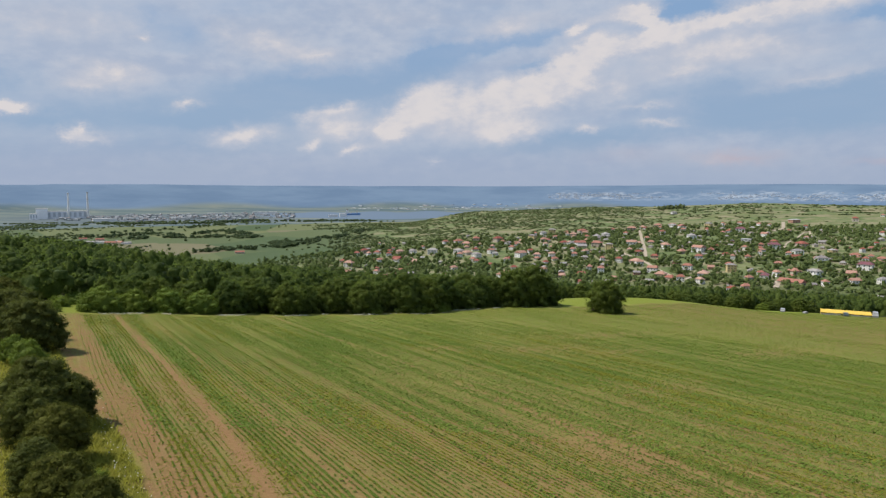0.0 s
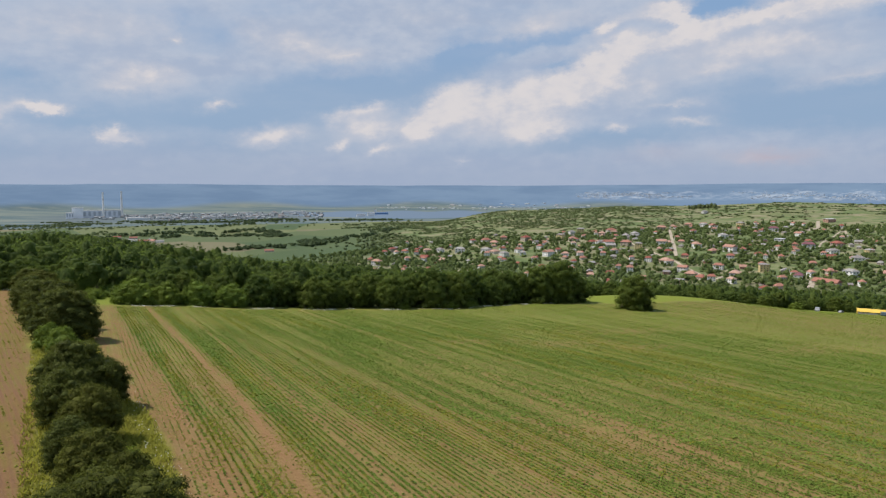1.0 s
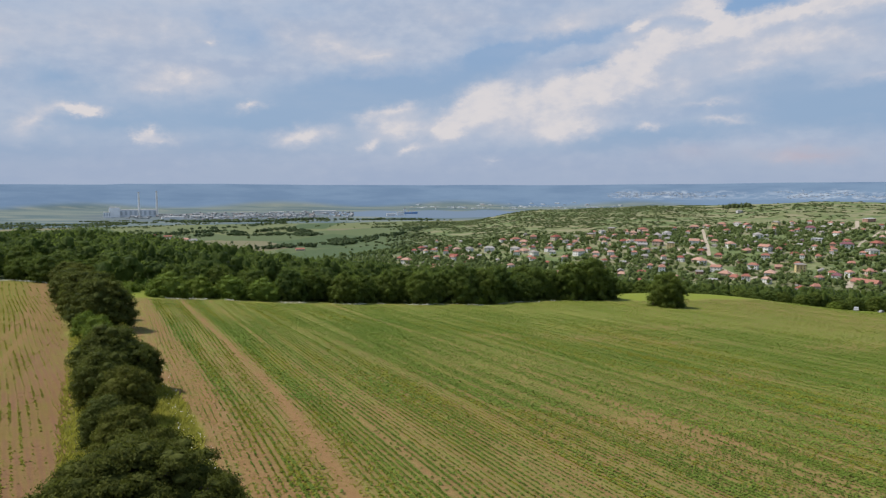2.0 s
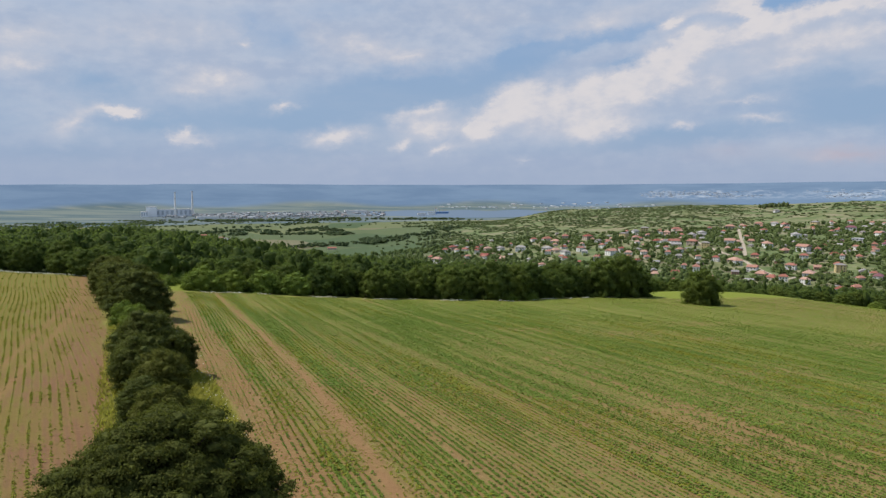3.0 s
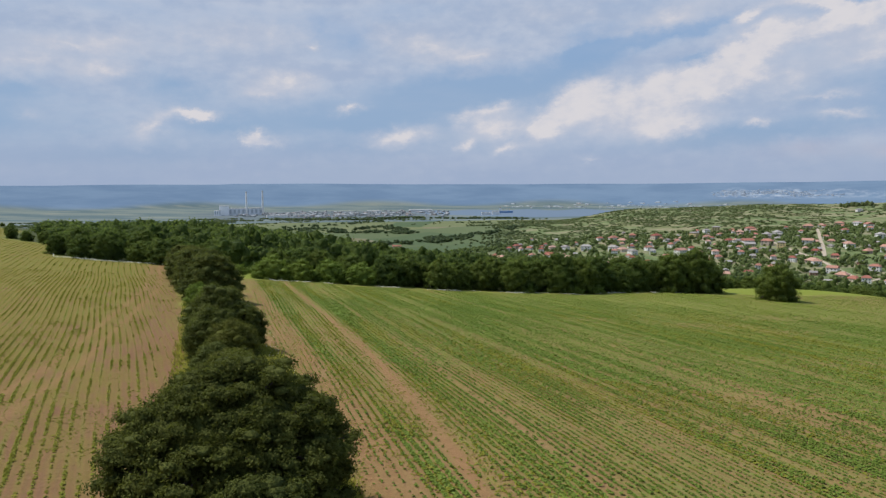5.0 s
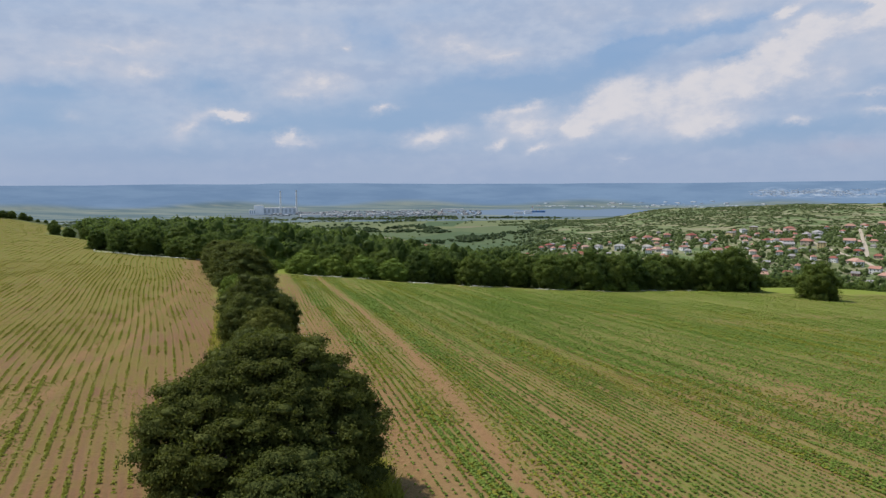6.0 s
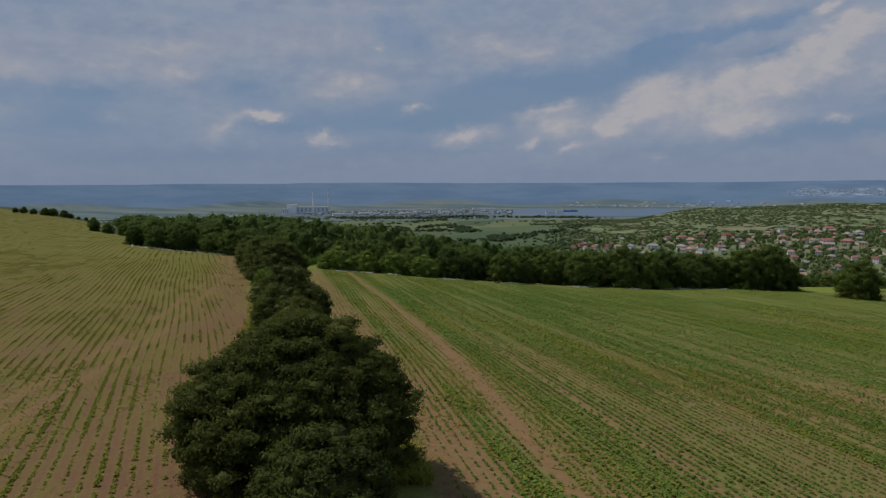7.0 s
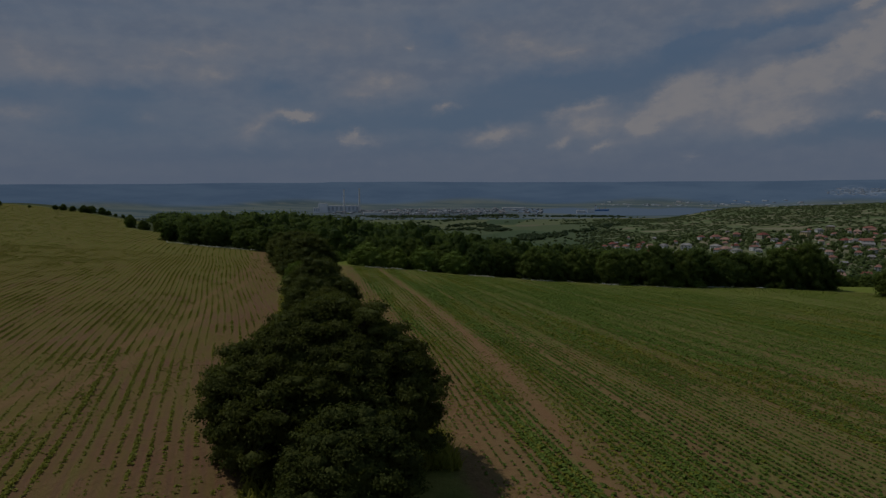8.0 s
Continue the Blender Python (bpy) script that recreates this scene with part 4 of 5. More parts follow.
RED_ROOFED_B = ((229, 1027, 18), (50, 1074, 13), (-67, 1074, 13), (-103, 1083, 13), (504, 970, 23), (191, 1089, 16), (-125, 1101, 14), (122, 1142, 14), (168, 1146, 14), (40, 1160, 19), (101, 1162, 12), (132, 1170, 14), (95, 1192, 19), (27, 1202, 20), (58, 1203, 25), (230, 1220, 15), (234, 1241, 21), (263, 1288, 18), (260, 1292, 26), (236, 1316, 14), (353, 1294, 23), (414, 1318, 14), (415, 1337, 17), (389, 1349, 19), (794, 1334, 21), (893, 1407, 14),)
WHITE_WALLED = ((398, 664, 12), (391, 723, 16), (241, 791, 14), (439, 799, 16), (110, 976, 18), (48, 985, 16), (345, 932, 21), (461, 898, 17), (72, 1034, 13), (24, 1039, 17), (280, 1025, 18), (-16, 1063, 22), (207, 1043, 20), (199, 1053, 17), (195, 1061, 15), (108, 1138, 13), (521, 1119, 15), (191, 1315, 14), (442, 1281, 19), (436, 1315, 17), (439, 1325, 14), (552, 1659, 15),)
CREAM = ((324, 774, 14), (497, 880, 14), (239, 992, 14), (154, 1186, 17), (209, 1323, 19), (487, 1269, 16),)
LANE_A = ((370, 1306), (342, 1193), (311, 1073), (283, 967), (268, 910),)
LANE_B = ((243, 1062), (244, 1015), (248, 968), (253, 931), (258, 873), (255, 836), (253, 800), (252, 770), (250, 734),)
LANE_C = ((569, 1193), (602, 1224), (672, 1368),)
LANE_D = ((481, 974), (504, 1015), (551, 1083), (604, 1158), (620, 1170), (585, 1099),)
LANE_E = ((250, 734), (252, 717), (273, 748),)
LANE_F = ((310, 640), (331, 680), (345, 703),)

LANES = ((LANE_A, 4.5), (LANE_B, 4.5), (LANE_C, 6), (LANE_D, 3), (LANE_E, 4), (LANE_F, 6))


def gardens(x, y):
    r, a = np.hypot(x, y), np.degrees(np.arctan2(x, y))
    near, far = np.interp(a, (-16, -9, 5, 15, 33), (800, 700, 690, 640, 600)), np.interp(a, (-16, -9, 0, 15, 33), (1150, 1170, 1260, 1380, 1480))
    clear = np.ones_like(r)
    for points, wide in LANES:
        for p, q in zip(points[:-1], points[1:]):
            d = np.array(q, float) - p
            k = np.clip(((x - p[0]) * d[0] + (y - p[1]) * d[1]) / (d @ d), 0, 1)
            clear = clear * (np.hypot(x - p[0] - k * d[0], y - p[1] - k * d[1]) > wide * 0.5 + 3)
    return clear * ((r > near) & (r < far)) * (0.42 + 0.6 * smooth_noise(x / 45, y / 60, 14)) * (1 - 0.7 * ease(0.62, 0.75, smooth_noise(x / 90, y / 90, 21)))


x, y = scatter(rng, 10500, (-15, 34), (580, 1500), gardens)
n = len(x)
green_stuff("garden_trees", groves(rng, x, y, np.where(rng.random(n) < 0.35, rng.uniform(8, 13, n), rng.uniform(3.5, 7, n)), rng.uniform(2.5, 7.5, n), 3, 3, np.full(n, 1.4)), GARDEN_LEAF, "scattered garden and orchard trees between village houses", "trees")


def scrubland(x, y):
    r, a = np.hypot(x, y), np.degrees(np.arctan2(x, y))
    cover = smooth_noise(x / 70, y / 130, 31) * 0.6 + smooth_noise(x / 22, y / 40, 32) * 0.4
    slope = (r > np.interp(a, (-9, 0, 15, 33), (1080, 1220, 1330, 1430)))
    thin = np.interp(a, (-9, 15, 19, 34), (1, 1, 0.45, 0.3))
    return slope * ease(np.interp(a, (11, 18), (0.24, 0.46)), np.interp(a, (11, 18), (0.44, 0.6)), cover) * thin


x, y = scatter(rng, 15000, (-8, 34), (1080, 2420), scrubland)
n = len(x)
green_stuff("hill_scrub", thicket(rng, x, y, rng.uniform(6, 13, n), rng.uniform(0.9, 2.4, n), 8, np.full(n, 2.0), 2, 6, body=0.72, ragged=0.6, up=0.9), FAR_HAZE_LEAF, "patchy green scrub over a dry grassy hillside", "scrub")


def belt(rng, points, wide, count):
    """Places strewn along a line of trees."""
    p = np.array(points, float)
    cut = np.cumsum([0] + list(np.hypot(*(p[1:] - p[:-1]).T)))
    s = rng.uniform(0, cut[-1], count)
    s = s[smooth_noise(s / 22, s * 0, 47) > 0.3]
    return np.interp(s, cut, p[:, 0]) + rng.normal(0, wide, len(s)), np.interp(s, cut, p[:, 1]) + rng.normal(0, wide, len(s))


# hedgerows along the terraces of the hill
TERRACES = [belt(rng, *one) for one in (
    (((560, 1560), (720, 1530), (900, 1450)), 3, 60), (((590, 1640), (760, 1600), (960, 1500)), 3, 70), (((620, 1720), (800, 1680), (1010, 1570)), 3, 80),
    (((560, 1780), (760, 1760), (1000, 1660)), 3, 60), (((640, 1840), (860, 1780), (1060, 1660)), 3, 70))]
x, y = (np.concatenate([b[k] for b in TERRACES]) for k in (0, 1))
n = len(x)
green_stuff("terrace_scrub", thicket(rng, x, y, rng.uniform(5, 14, n), rng.uniform(1.2, 3.6, n), 10, np.full(n, 1.6), 2, 6, body=0.74, ragged=0.65, up=0.6), FAR_HAZE_LEAF, "lines of scrub along grassy hill terraces", "scrub")


x, y = scatter(rng, 26, (17.2, 19.2), (1925, 1965), lambda x, y: 1.0 + 0 * x)
n = len(x)
green_stuff("crest_trees", thicket(rng, x, y, rng.uniform(7, 13, n), rng.uniform(9, 14, n), 40, np.full(n, 1.6)), FAR_HAZE_LEAF, "clump of trees on the crest of a hill", "trees")


def valley_wood(x, y):
    """The wood that runs down into the valley as far as its fields."""
    r, a = np.hypot(x, y), np.degrees(np.arctan2(x, y))
    reach = np.interp(a, (-54, -33, -30, -26, -22, -18, -15, -12, -9, -4), (1450, 1720, 1600, 1290, 1130, 960, 860, 780, 700, 620))
    gaps = ease(0.70, 0.76, smooth_noise(x / 90, y / 120, 41))
    return (r < reach + 60 * (smooth_noise(x / 60, y / 60, 45) - 0.5)) * (r > np.interp(a, (-40, -30, -20), (690, 590, 460))) * (1 - 0.9 * gaps)


x, y = forest(rng, (-43, -4), (460, 1900), 12.5, valley_wood)
n = len(x)
green_stuff("valley_wood", groves(rng, x, y, rng.uniform(10, 18, n), rng.uniform(6, 13, n), 4, 3, np.full(n, 2.2)), VALLEY_HAZE_LEAF, "dark wood running down to the valley floor", "wood")


BELTS = [belt(rng, *one) for one in (
    (((-800, 1750), (-695, 1760), (-620, 1850), (-474, 1755)), 14, 130),
    (((-745, 1880), (-677, 2030), (-660, 2110), (-537, 1910)), 12, 90),
    (((-1250, 2560), (-943, 2600), (-857, 2735), (-725, 2830), (-530, 2780), (-425, 2830), (-260, 2790)), 16, 330),
    (((-470, 1306), (-440, 1300)), 6, 8), (((-413, 1310), (-421, 1360), (-404, 1390), (-370, 1366)), 9, 34),
    (((-380, 1590), (-352, 1530), (-330, 1430)), 14, 60), (((-330, 1430), (-250, 1500), (-190, 1640)), 18, 80),
    (((-1000, 1700), (-900, 1800), (-800, 1960)), 20, 70), (((-960, 2010), (-860, 2300), (-800, 2560)), 14, 60))]
x, y = (np.concatenate([b[k] for b in BELTS]) for k in (0, 1))
n = len(x)
green_stuff("valley_trees", groves(rng, x, y, rng.uniform(9, 18, n), rng.uniform(4, 10, n), 5, 3, np.full(n, 2.0)), VALLEY_HAZE_LEAF, "belts and clumps of trees between valley fields", "trees")


def rough_pasture(x, y):
    r, a = np.hypot(x, y), np.degrees(np.arctan2(x, y))
    cover = smooth_noise(x / 60, y / 90, 46) * 0.5 + smooth_noise(x / 180, y / 200, 48) * 0.5
    west = 1 - ease(-26, -22, a)
    east = ease(-12, -9, a) * (1 - ease(2300, 2600, r))
    return np.clip(ease(0.5, 0.62, cover) * np.maximum(west, east) + 0.05 * ease(0.42, 0.6, cover) + 0.01, 0, 1)


x, y = scatter(rng, 9000, (-54, -4), (1100, 2900), rough_pasture)
n = len(x)
green_stuff("valley_scrub", thicket(rng, x, y, rng.uniform(6, 14, n), rng.uniform(2.5, 6, n), 8, np.full(n, 2.2), 2, 6, body=0.78, ragged=0.65, up=0.6), FAR_HAZE_LEAF, "scrub over rough pasture on a valley floor", "scrub")
x, y = scatter(rng, 1500, (4, 34), (330, 640), lambda x, y: (np.hypot(x, y) > np.interp(np.degrees(np.arctan2(x, y)), (4, 14, 22, 33), (280, 300, 340, 390))) * 0.85)
n = len(x)
green_stuff("slope_trees", groves(rng, x, y, rng.uniform(6, 11, n), rng.uniform(5.5, 9.5, n), 6, 7, np.full(n, 0.85)), WOOD_LEAF, "dark trees on the slope below the village", "wood")

x, y = scatter(rng, 5200, (-54, 10), (2700, 3050), lambda x, y: ease(0.56, 0.66, smooth_noise(x / 200, y / 40, 44)) * (np.degrees(np.arctan2(x, y)) < -14))
n = len(x)
green_stuff("plain_trees", thicket(rng, x, y, rng.uniform(6, 20, n), rng.uniform(3, 6, n), 6, np.full(n, 2.4), up=0.6), FAR_HAZE_LEAF, "low belts of trees across a far plain", "trees")


# ---- crops: rows of young plants ----
def sow(rng, rows, span, lean, step, density, inside):
    """Places of plants along sown rows: rows of first u, stretch of v, how the rows drift off the hedge's line."""
    out = []
    for k, u0 in enumerate(rows):
        v = np.arange(span[0], span[1], step)
        v = v + rng.normal(0, step * 0.25, len(v))
        u = u0 + lean * v + 0.16 * np.sin(v / 9 + u0 / 6) + rng.normal(0, 0.025, len(v))
        x, y = xy(u, v)
        r, a = np.hypot(x, y), np.degrees(np.arctan2(x, y))
        seen = (a > -56) & (a < 35) & inside(u, v)
        keep = seen & (density(u, v, k) > rng.random(len(v)))
        out.append(np.stack([x[keep], y[keep], r[keep]], -1))
    return np.concatenate(out)


def lushness(line, v):
    """Where the right-hand crop stands thick: bands of a few rows, long down the field."""
    best = 0.9 * np.exp(-((line - 14.7) / 0.8) ** 2) + 0.8 * np.exp(-((line - headland(v) - 9.6) / 0.5) ** 2)
    return best + ease(0.22, 0.72, smooth_noise(line / 0.7, v / 30, 51) * 0.62 + smooth_noise(line / 2.6, v / 26, 52) * 0.38)


def clumping(line, v):
    """Where the left-hand crop has come up: broken lengths of rows, in loose drifts."""
    best = 0.55 * np.exp(-((line + 6.8) / 0.45) ** 2) + 0.6 * np.exp(-((line + 3.8) / 1.0) ** 2 - ((v - 33) / 8) ** 2) - 0.7 * np.exp(-((line + 5.6) / 0.5) ** 2) * (1 - ease(44, 52, v))
    return best + ease(0.30, 0.72, smooth_noise(line / 0.62, v / 3.5, 61) * 0.6 + smooth_noise(line / 2.0, v / 6, 62) * 0.4)


def plants(rng, spots, tall, leaf, count, level=1.0):
    """A tuft of spreading leaves at each spot."""
    n = len(spots)
    x, y = np.repeat(spots[:, 0], count), np.repeat(spots[:, 1], count)
    z = np.repeat(height(spots[:, 0], spots[:, 1]), count)
    u, v = uv(spots[:, 0], spots[:, 1])
    vigour = np.where(u > 0, 0.72 + 0.45 * lushness(u - 0.033 * v, v), 0.50 + 0.50 * clumping(u + 0.105 * v, v))
    vigour = vigour * np.where(u > 0, np.interp(u - 0.033 * v - headland(v), (7.5, 9.2), (0.6, 1)), 1)
    grow = np.repeat(rng.uniform(0.75, 1.2, n) * vigour, count)
    turn = rng.uniform(0, 2 * np.pi, n * count)
    out = np.stack([np.cos(turn), np.sin(turn), rng.uniform(0.3, 1.3, n * count)], -1)
    p = np.stack([x, y, z], -1) + out * np.array((0.5, 0.5, 0.2)) * (leaf * grow)[:, None] + np.array((0, 0, 1.0)) * (tall * grow * rng.uniform(0.25, 1.0, n * count))[:, None]
    return leaves(rng, p, out * 0.5, leaf * grow, 0.8, level, 0.3)


def parched(spots, seed):
    """Which plants are yellowish: drawn by chance, more of them in patches that follow the rows."""
    u, v = uv(spots[:, 0], spots[:, 1])
    share = smooth_noise(u / 14, v / 26, seed) * 0.5 + smooth_noise((u - 0.033 * v) / 1.1, v / 40, seed + 20) * 0.5
    return ease(0.35, 0.95, share) > rng.random(len(spots))


def right_density(u, v, k):
    line = u - 0.033 * v
    bare = np.exp(-((line - track(v)) / 0.62) ** 2) + 0.9 * np.exp(-((line - 17.7) / 0.32) ** 2) + 0.85 * np.exp(-((line - 44.3) / 0.5) ** 2)
    d = 0.58 + 0.50 * lushness(line, v)
    d = d * (0.72 + 0.45 * smooth_noise(k * 7.31 + 0 * v, v / 40, 53)) * (0.45 if k % 12 == 5 else 1.0)
    d = d * np.interp(u, (110, 175), (1, 0.72))
    for a, b, wa, wb in THIN:
        d = d * (1 - 0.55 * np.exp(-((u - a) / wa) ** 2 - ((v - b) / wb) ** 2))
    d = d * np.interp(line - headland(v), (4, 7.0, 8.6, 9.1, 10.0, 10.5, 13, 14.5), (0.25, 0.34, 0.48, 1.2, 1.2, 0.75, 0.8, 1.0))
    return np.clip(d * (1 - np.clip(bare, 0, 1)), 0, 1)


def left_density(u, v, k):
    line = u + 0.105 * v
    bare = 0.8 * np.exp(-((u - left_track(v)) / 0.35) ** 2) + 0.8 * np.exp(-((u - left_track(v) + 1.9) / 0.35) ** 2)
    d = 0.26 + 0.74 * clumping(line, v)
    return np.clip(d * (1 - np.clip(bare, 0, 1)) * np.interp(u - hedge_foot(v), (-7, -4, -1.5), (1, 0.5, 0.12)), 0, 1)


rng = np.random.default_rng(8)
in_right = lambda u, v: (u > verge(v) + 0.6) & (v < edge_right(u) - 0.8)
in_left = lambda u, v: (u < hedge_foot(v) - 0.4) & (v < edge_left(u) - 0.8)
right_rows, left_rows = np.arange(4.5, 330, 0.5), np.arange(-75, 32, 0.6)
spots = sow(rng, right_rows[right_rows < 130], (-70, 165), 0.033, 0.12, right_density, in_right)
near, mid = spots[spots[:, 2] < 62], spots[(spots[:, 2] >= 62) & (spots[:, 2] < rng.uniform(120, 165, len(spots)))]
dry = parched(near, 71)
green_stuff("crop_rows", plants(rng, near[~dry], 0.10, 0.145, 8), CROP, "rows of young green crop plants on brown soil", "crop")
green_stuff("crop_rows", plants(rng, near[dry], 0.08, 0.13, 7), CROP_DRY, "thin yellowish stretches of a young row crop", "crop")
dry = parched(mid, 72)
green_stuff("crop_rows", plants(rng, mid[~dry], 0.08, 0.21, 3, 1.6), CROP, "rows of young green crop plants further down the field", "crop")
green_stuff("crop_rows", plants(rng, mid[dry], 0.08, 0.19, 3), CROP_DRY, "yellowish patches in the rows of a young crop", "crop")
far = sow(rng, right_rows, (-90, 172), 0.033, 0.42, right_density, in_right)
far = far[far[:, 2] >= rng.uniform(120, 165, len(far))]
green_stuff("crop_rows", plants(rng, far, 0.04, 0.27, 2, 2.6), CROP_FAR, "green crop closing over towards the wood", "crop")
spots = sow(rng, left_rows, (5, 270), 0.033 - 0.138, 0.085, left_density, in_left)
near, mid = spots[spots[:, 2] < 70], spots[(spots[:, 2] >= 70) & (spots[:, 2] < 150)]
dry = parched(near, 75) | (rng.random(len(near)) < 0.5)
green_stuff("crop_rows", plants(rng, near[~dry], 0.06, 0.13, 8), SPROUT, "broken rows of young green plants on dry soil", "crop")
green_stuff("crop_rows", plants(rng, near[dry], 0.05, 0.13, 6), CROP_DRY, "sparse yellowish plants on dry soil", "crop")
green_stuff("crop_rows", plants(rng, mid, 0.05, 0.16, 3), SPROUT, "sparse rows of yellowish young plants", "crop")
left_far = np.concatenate([left_rows[::2], np.arange(-320, -75, 1.6)])
far = sow(rng, left_far, (20, 460), 0.033 - 0.138, 0.8, lambda u, v, k: 0.25 + 0.75 * left_density(u, v, k), in_left)
far = far[far[:, 2] >= 150]
green_stuff("crop_rows", plants(rng, far, 0.10, 0.30, 3), CROP_DRY, "yellowish green crop running up to a skyline", "crop")


def weeds(rng, count, us, vs, cover):
    """Low weeds strewn off the rows."""
    u, v = rng.uniform(*us, count), vs[0] + (vs[1] - vs[0]) * rng.random(count) ** 1.7
    ok = cover(u, v) > rng.random(count)
    x, y = xy(u[ok], v[ok])
    return np.stack([x, y, np.hypot(x, y)], -1)


beside = lambda u, v: np.interp(u - 0.033 * v - headland(v), (5, 6.2, 7.5, 8.6, 9.4, 11, 15), (0.7, 0.6, 0.5, 0.55, 1, 0.9, 0.3)) * ease(0.25, 0.6, smooth_noise(u / 1.3, v / 4, 85)) * (1 - 0.8 * np.exp(-((u - 0.033 * v - track(v)) / 0.5) ** 2)) * in_right(u, v)
green_stuff("field_weeds", plants(rng, weeds(rng, 24000, (6, 18), (15, 145), beside), 0.07, 0.13, 4), CROP_DRY, "low green weeds on reddish soil beside a wheel track", "weeds")
strewn = lambda u, v: ease(0.42, 0.66, smooth_noise(u / 2.2, v / 5, 86) * 0.6 + smooth_noise(u / 9, v / 14, 87) * 0.4) * np.interp(u - hedge_foot(v), (-6, -2), (1, 0.2)) * in_left(u, v)
green_stuff("field_weeds", plants(rng, weeds(rng, 52000, (-48, -2), (8, 150), strewn), 0.04, 0.12, 4), SPROUT, "yellowish green weeds scattered over dry soil", "weeds")


# ---- verges ----
def tufts(rng, x, y, tall, blades=5):
    n = len(x)
    z = height(x, y)
    px, py, pz, h = (np.repeat(a, blades) for a in (x, y, z, tall))
    t = rng.uniform(0, 2 * np.pi, n * blades)
    foot = np.stack([px + rng.normal(0, 0.14, n * blades), py + rng.normal(0, 0.14, n * blades), pz], -1)
    side = np.stack([np.cos(t), np.sin(t), 0 * t], -1) * 0.05
    top = foot + np.stack([np.sin(t) * 0.8, -np.cos(t) * 0.8, np.ones_like(t)], -1) * (h * rng.uniform(0.6, 1.2, n * blades))[:, None]
    return np.stack([foot - side, foot + side, top + side * 0.4, top - side * 0.4], 1)


def strip_places(rng, count, us, vs):
    u, v = rng.uniform(*us, count), vs[0] + (vs[1] - vs[0]) * rng.random(count) ** 1.4
    return xy(u, v)


u, v = uv(*strip_places(rng, 7000, (3.0, 6.9), (27, 150)))
x, y = xy(u[u < verge(v)], v[u < verge(v)])
green_stuff("verge_grass", tufts(rng, x, y, rng.uniform(0.15, 0.5, len(x))), GRASS, "tall pale grass along a hedge foot", "grass")
x, y = strip_places(rng, 3000, (-2.2, 0.8), (12, 150))
green_stuff("verge_grass", tufts(rng, x, y, rng.uniform(0.15, 0.45, len(x))), GRASS, "pale green grass between hedge and bare field", "grass")


def blossoms(rng, x, y, lift, size):
    p = np.stack([x, y, height(x, y) + lift], -1)
    return leaves(rng, p, np.tile((0.0, 0.0, 1.0), (len(x), 1)), size, 0.9, 0.8)


u = rng.uniform(14, 128, 3600)
u = u[smooth_noise(u / 3, u * 0, 81) > rng.uniform(0.3, 0.75, len(u))]
x, y = xy(u, edge_right(u) + rng.normal(0, 0.3, len(u)))
green_stuff("margin_flowers", blossoms(rng, x, y, rng.uniform(0.1, 0.4, len(u)), 0.16), BLOSSOM, "line of white flowering weeds along a field margin", "flowers")
u = rng.uniform(-36, -4, 1300)
x, y = xy(u, edge_left(u) + rng.normal(0, 0.3, len(u)))
green_stuff("margin_flowers", blossoms(rng, x, y, rng.uniform(0.1, 0.4, len(u)), 0.17), BLOSSOM, "white flowering weeds where bare field meets the wood", "flowers")
x, y = strip_places(rng, 200, (5.2, 6.8), (32, 75))
green_stuff("margin_flowers", blossoms(rng, x, y, rng.uniform(0.4, 0.8, len(x)), 0.09), BLOSSOM, "white flower heads in the tall grass beside a hedge", "flowers")


# ---- village ----


def slab(name, x0, x1, y0, y1, z0, z1, mat):
    v = [(x, y, z) for z in (z0, z1) for y in (y0, y1) for x in (x0, x1)]
    f = [(0, 2, 3, 1), (4, 5, 7, 6), (0, 1, 5, 4), (2, 6, 7, 3), (0, 4, 6, 2), (1, 3, 7, 5)]
    return mesh_of(name, v, f, mat)


def roof_mesh(w, d, z, rise, hip, over, mat):
    """A pitched roof with eaves that stand out, as a closed shell."""
    a, b, k = w / 2 + over, d / 2 + over, (w / 2 + over) - hip
    t = 0.22
    v = [(-a, -b, z), (a, -b, z), (a, b, z), (-a, b, z), (-k, 0, z + rise), (k, 0, z + rise)]
    v += [(p[0], p[1], p[2] + t) for p in v]
    f = [(6, 7, 11, 10), (8, 9, 10, 11), (7, 8, 11), (9, 6, 10), (0, 4, 5, 1), (2, 5, 4, 3), (1, 5, 2), (3, 4, 0), (0, 1, 7, 6), (1, 2, 8, 7), (2, 3, 9, 8), (3, 0, 6, 9)]
    return mesh_of("roof", v, f, mat)


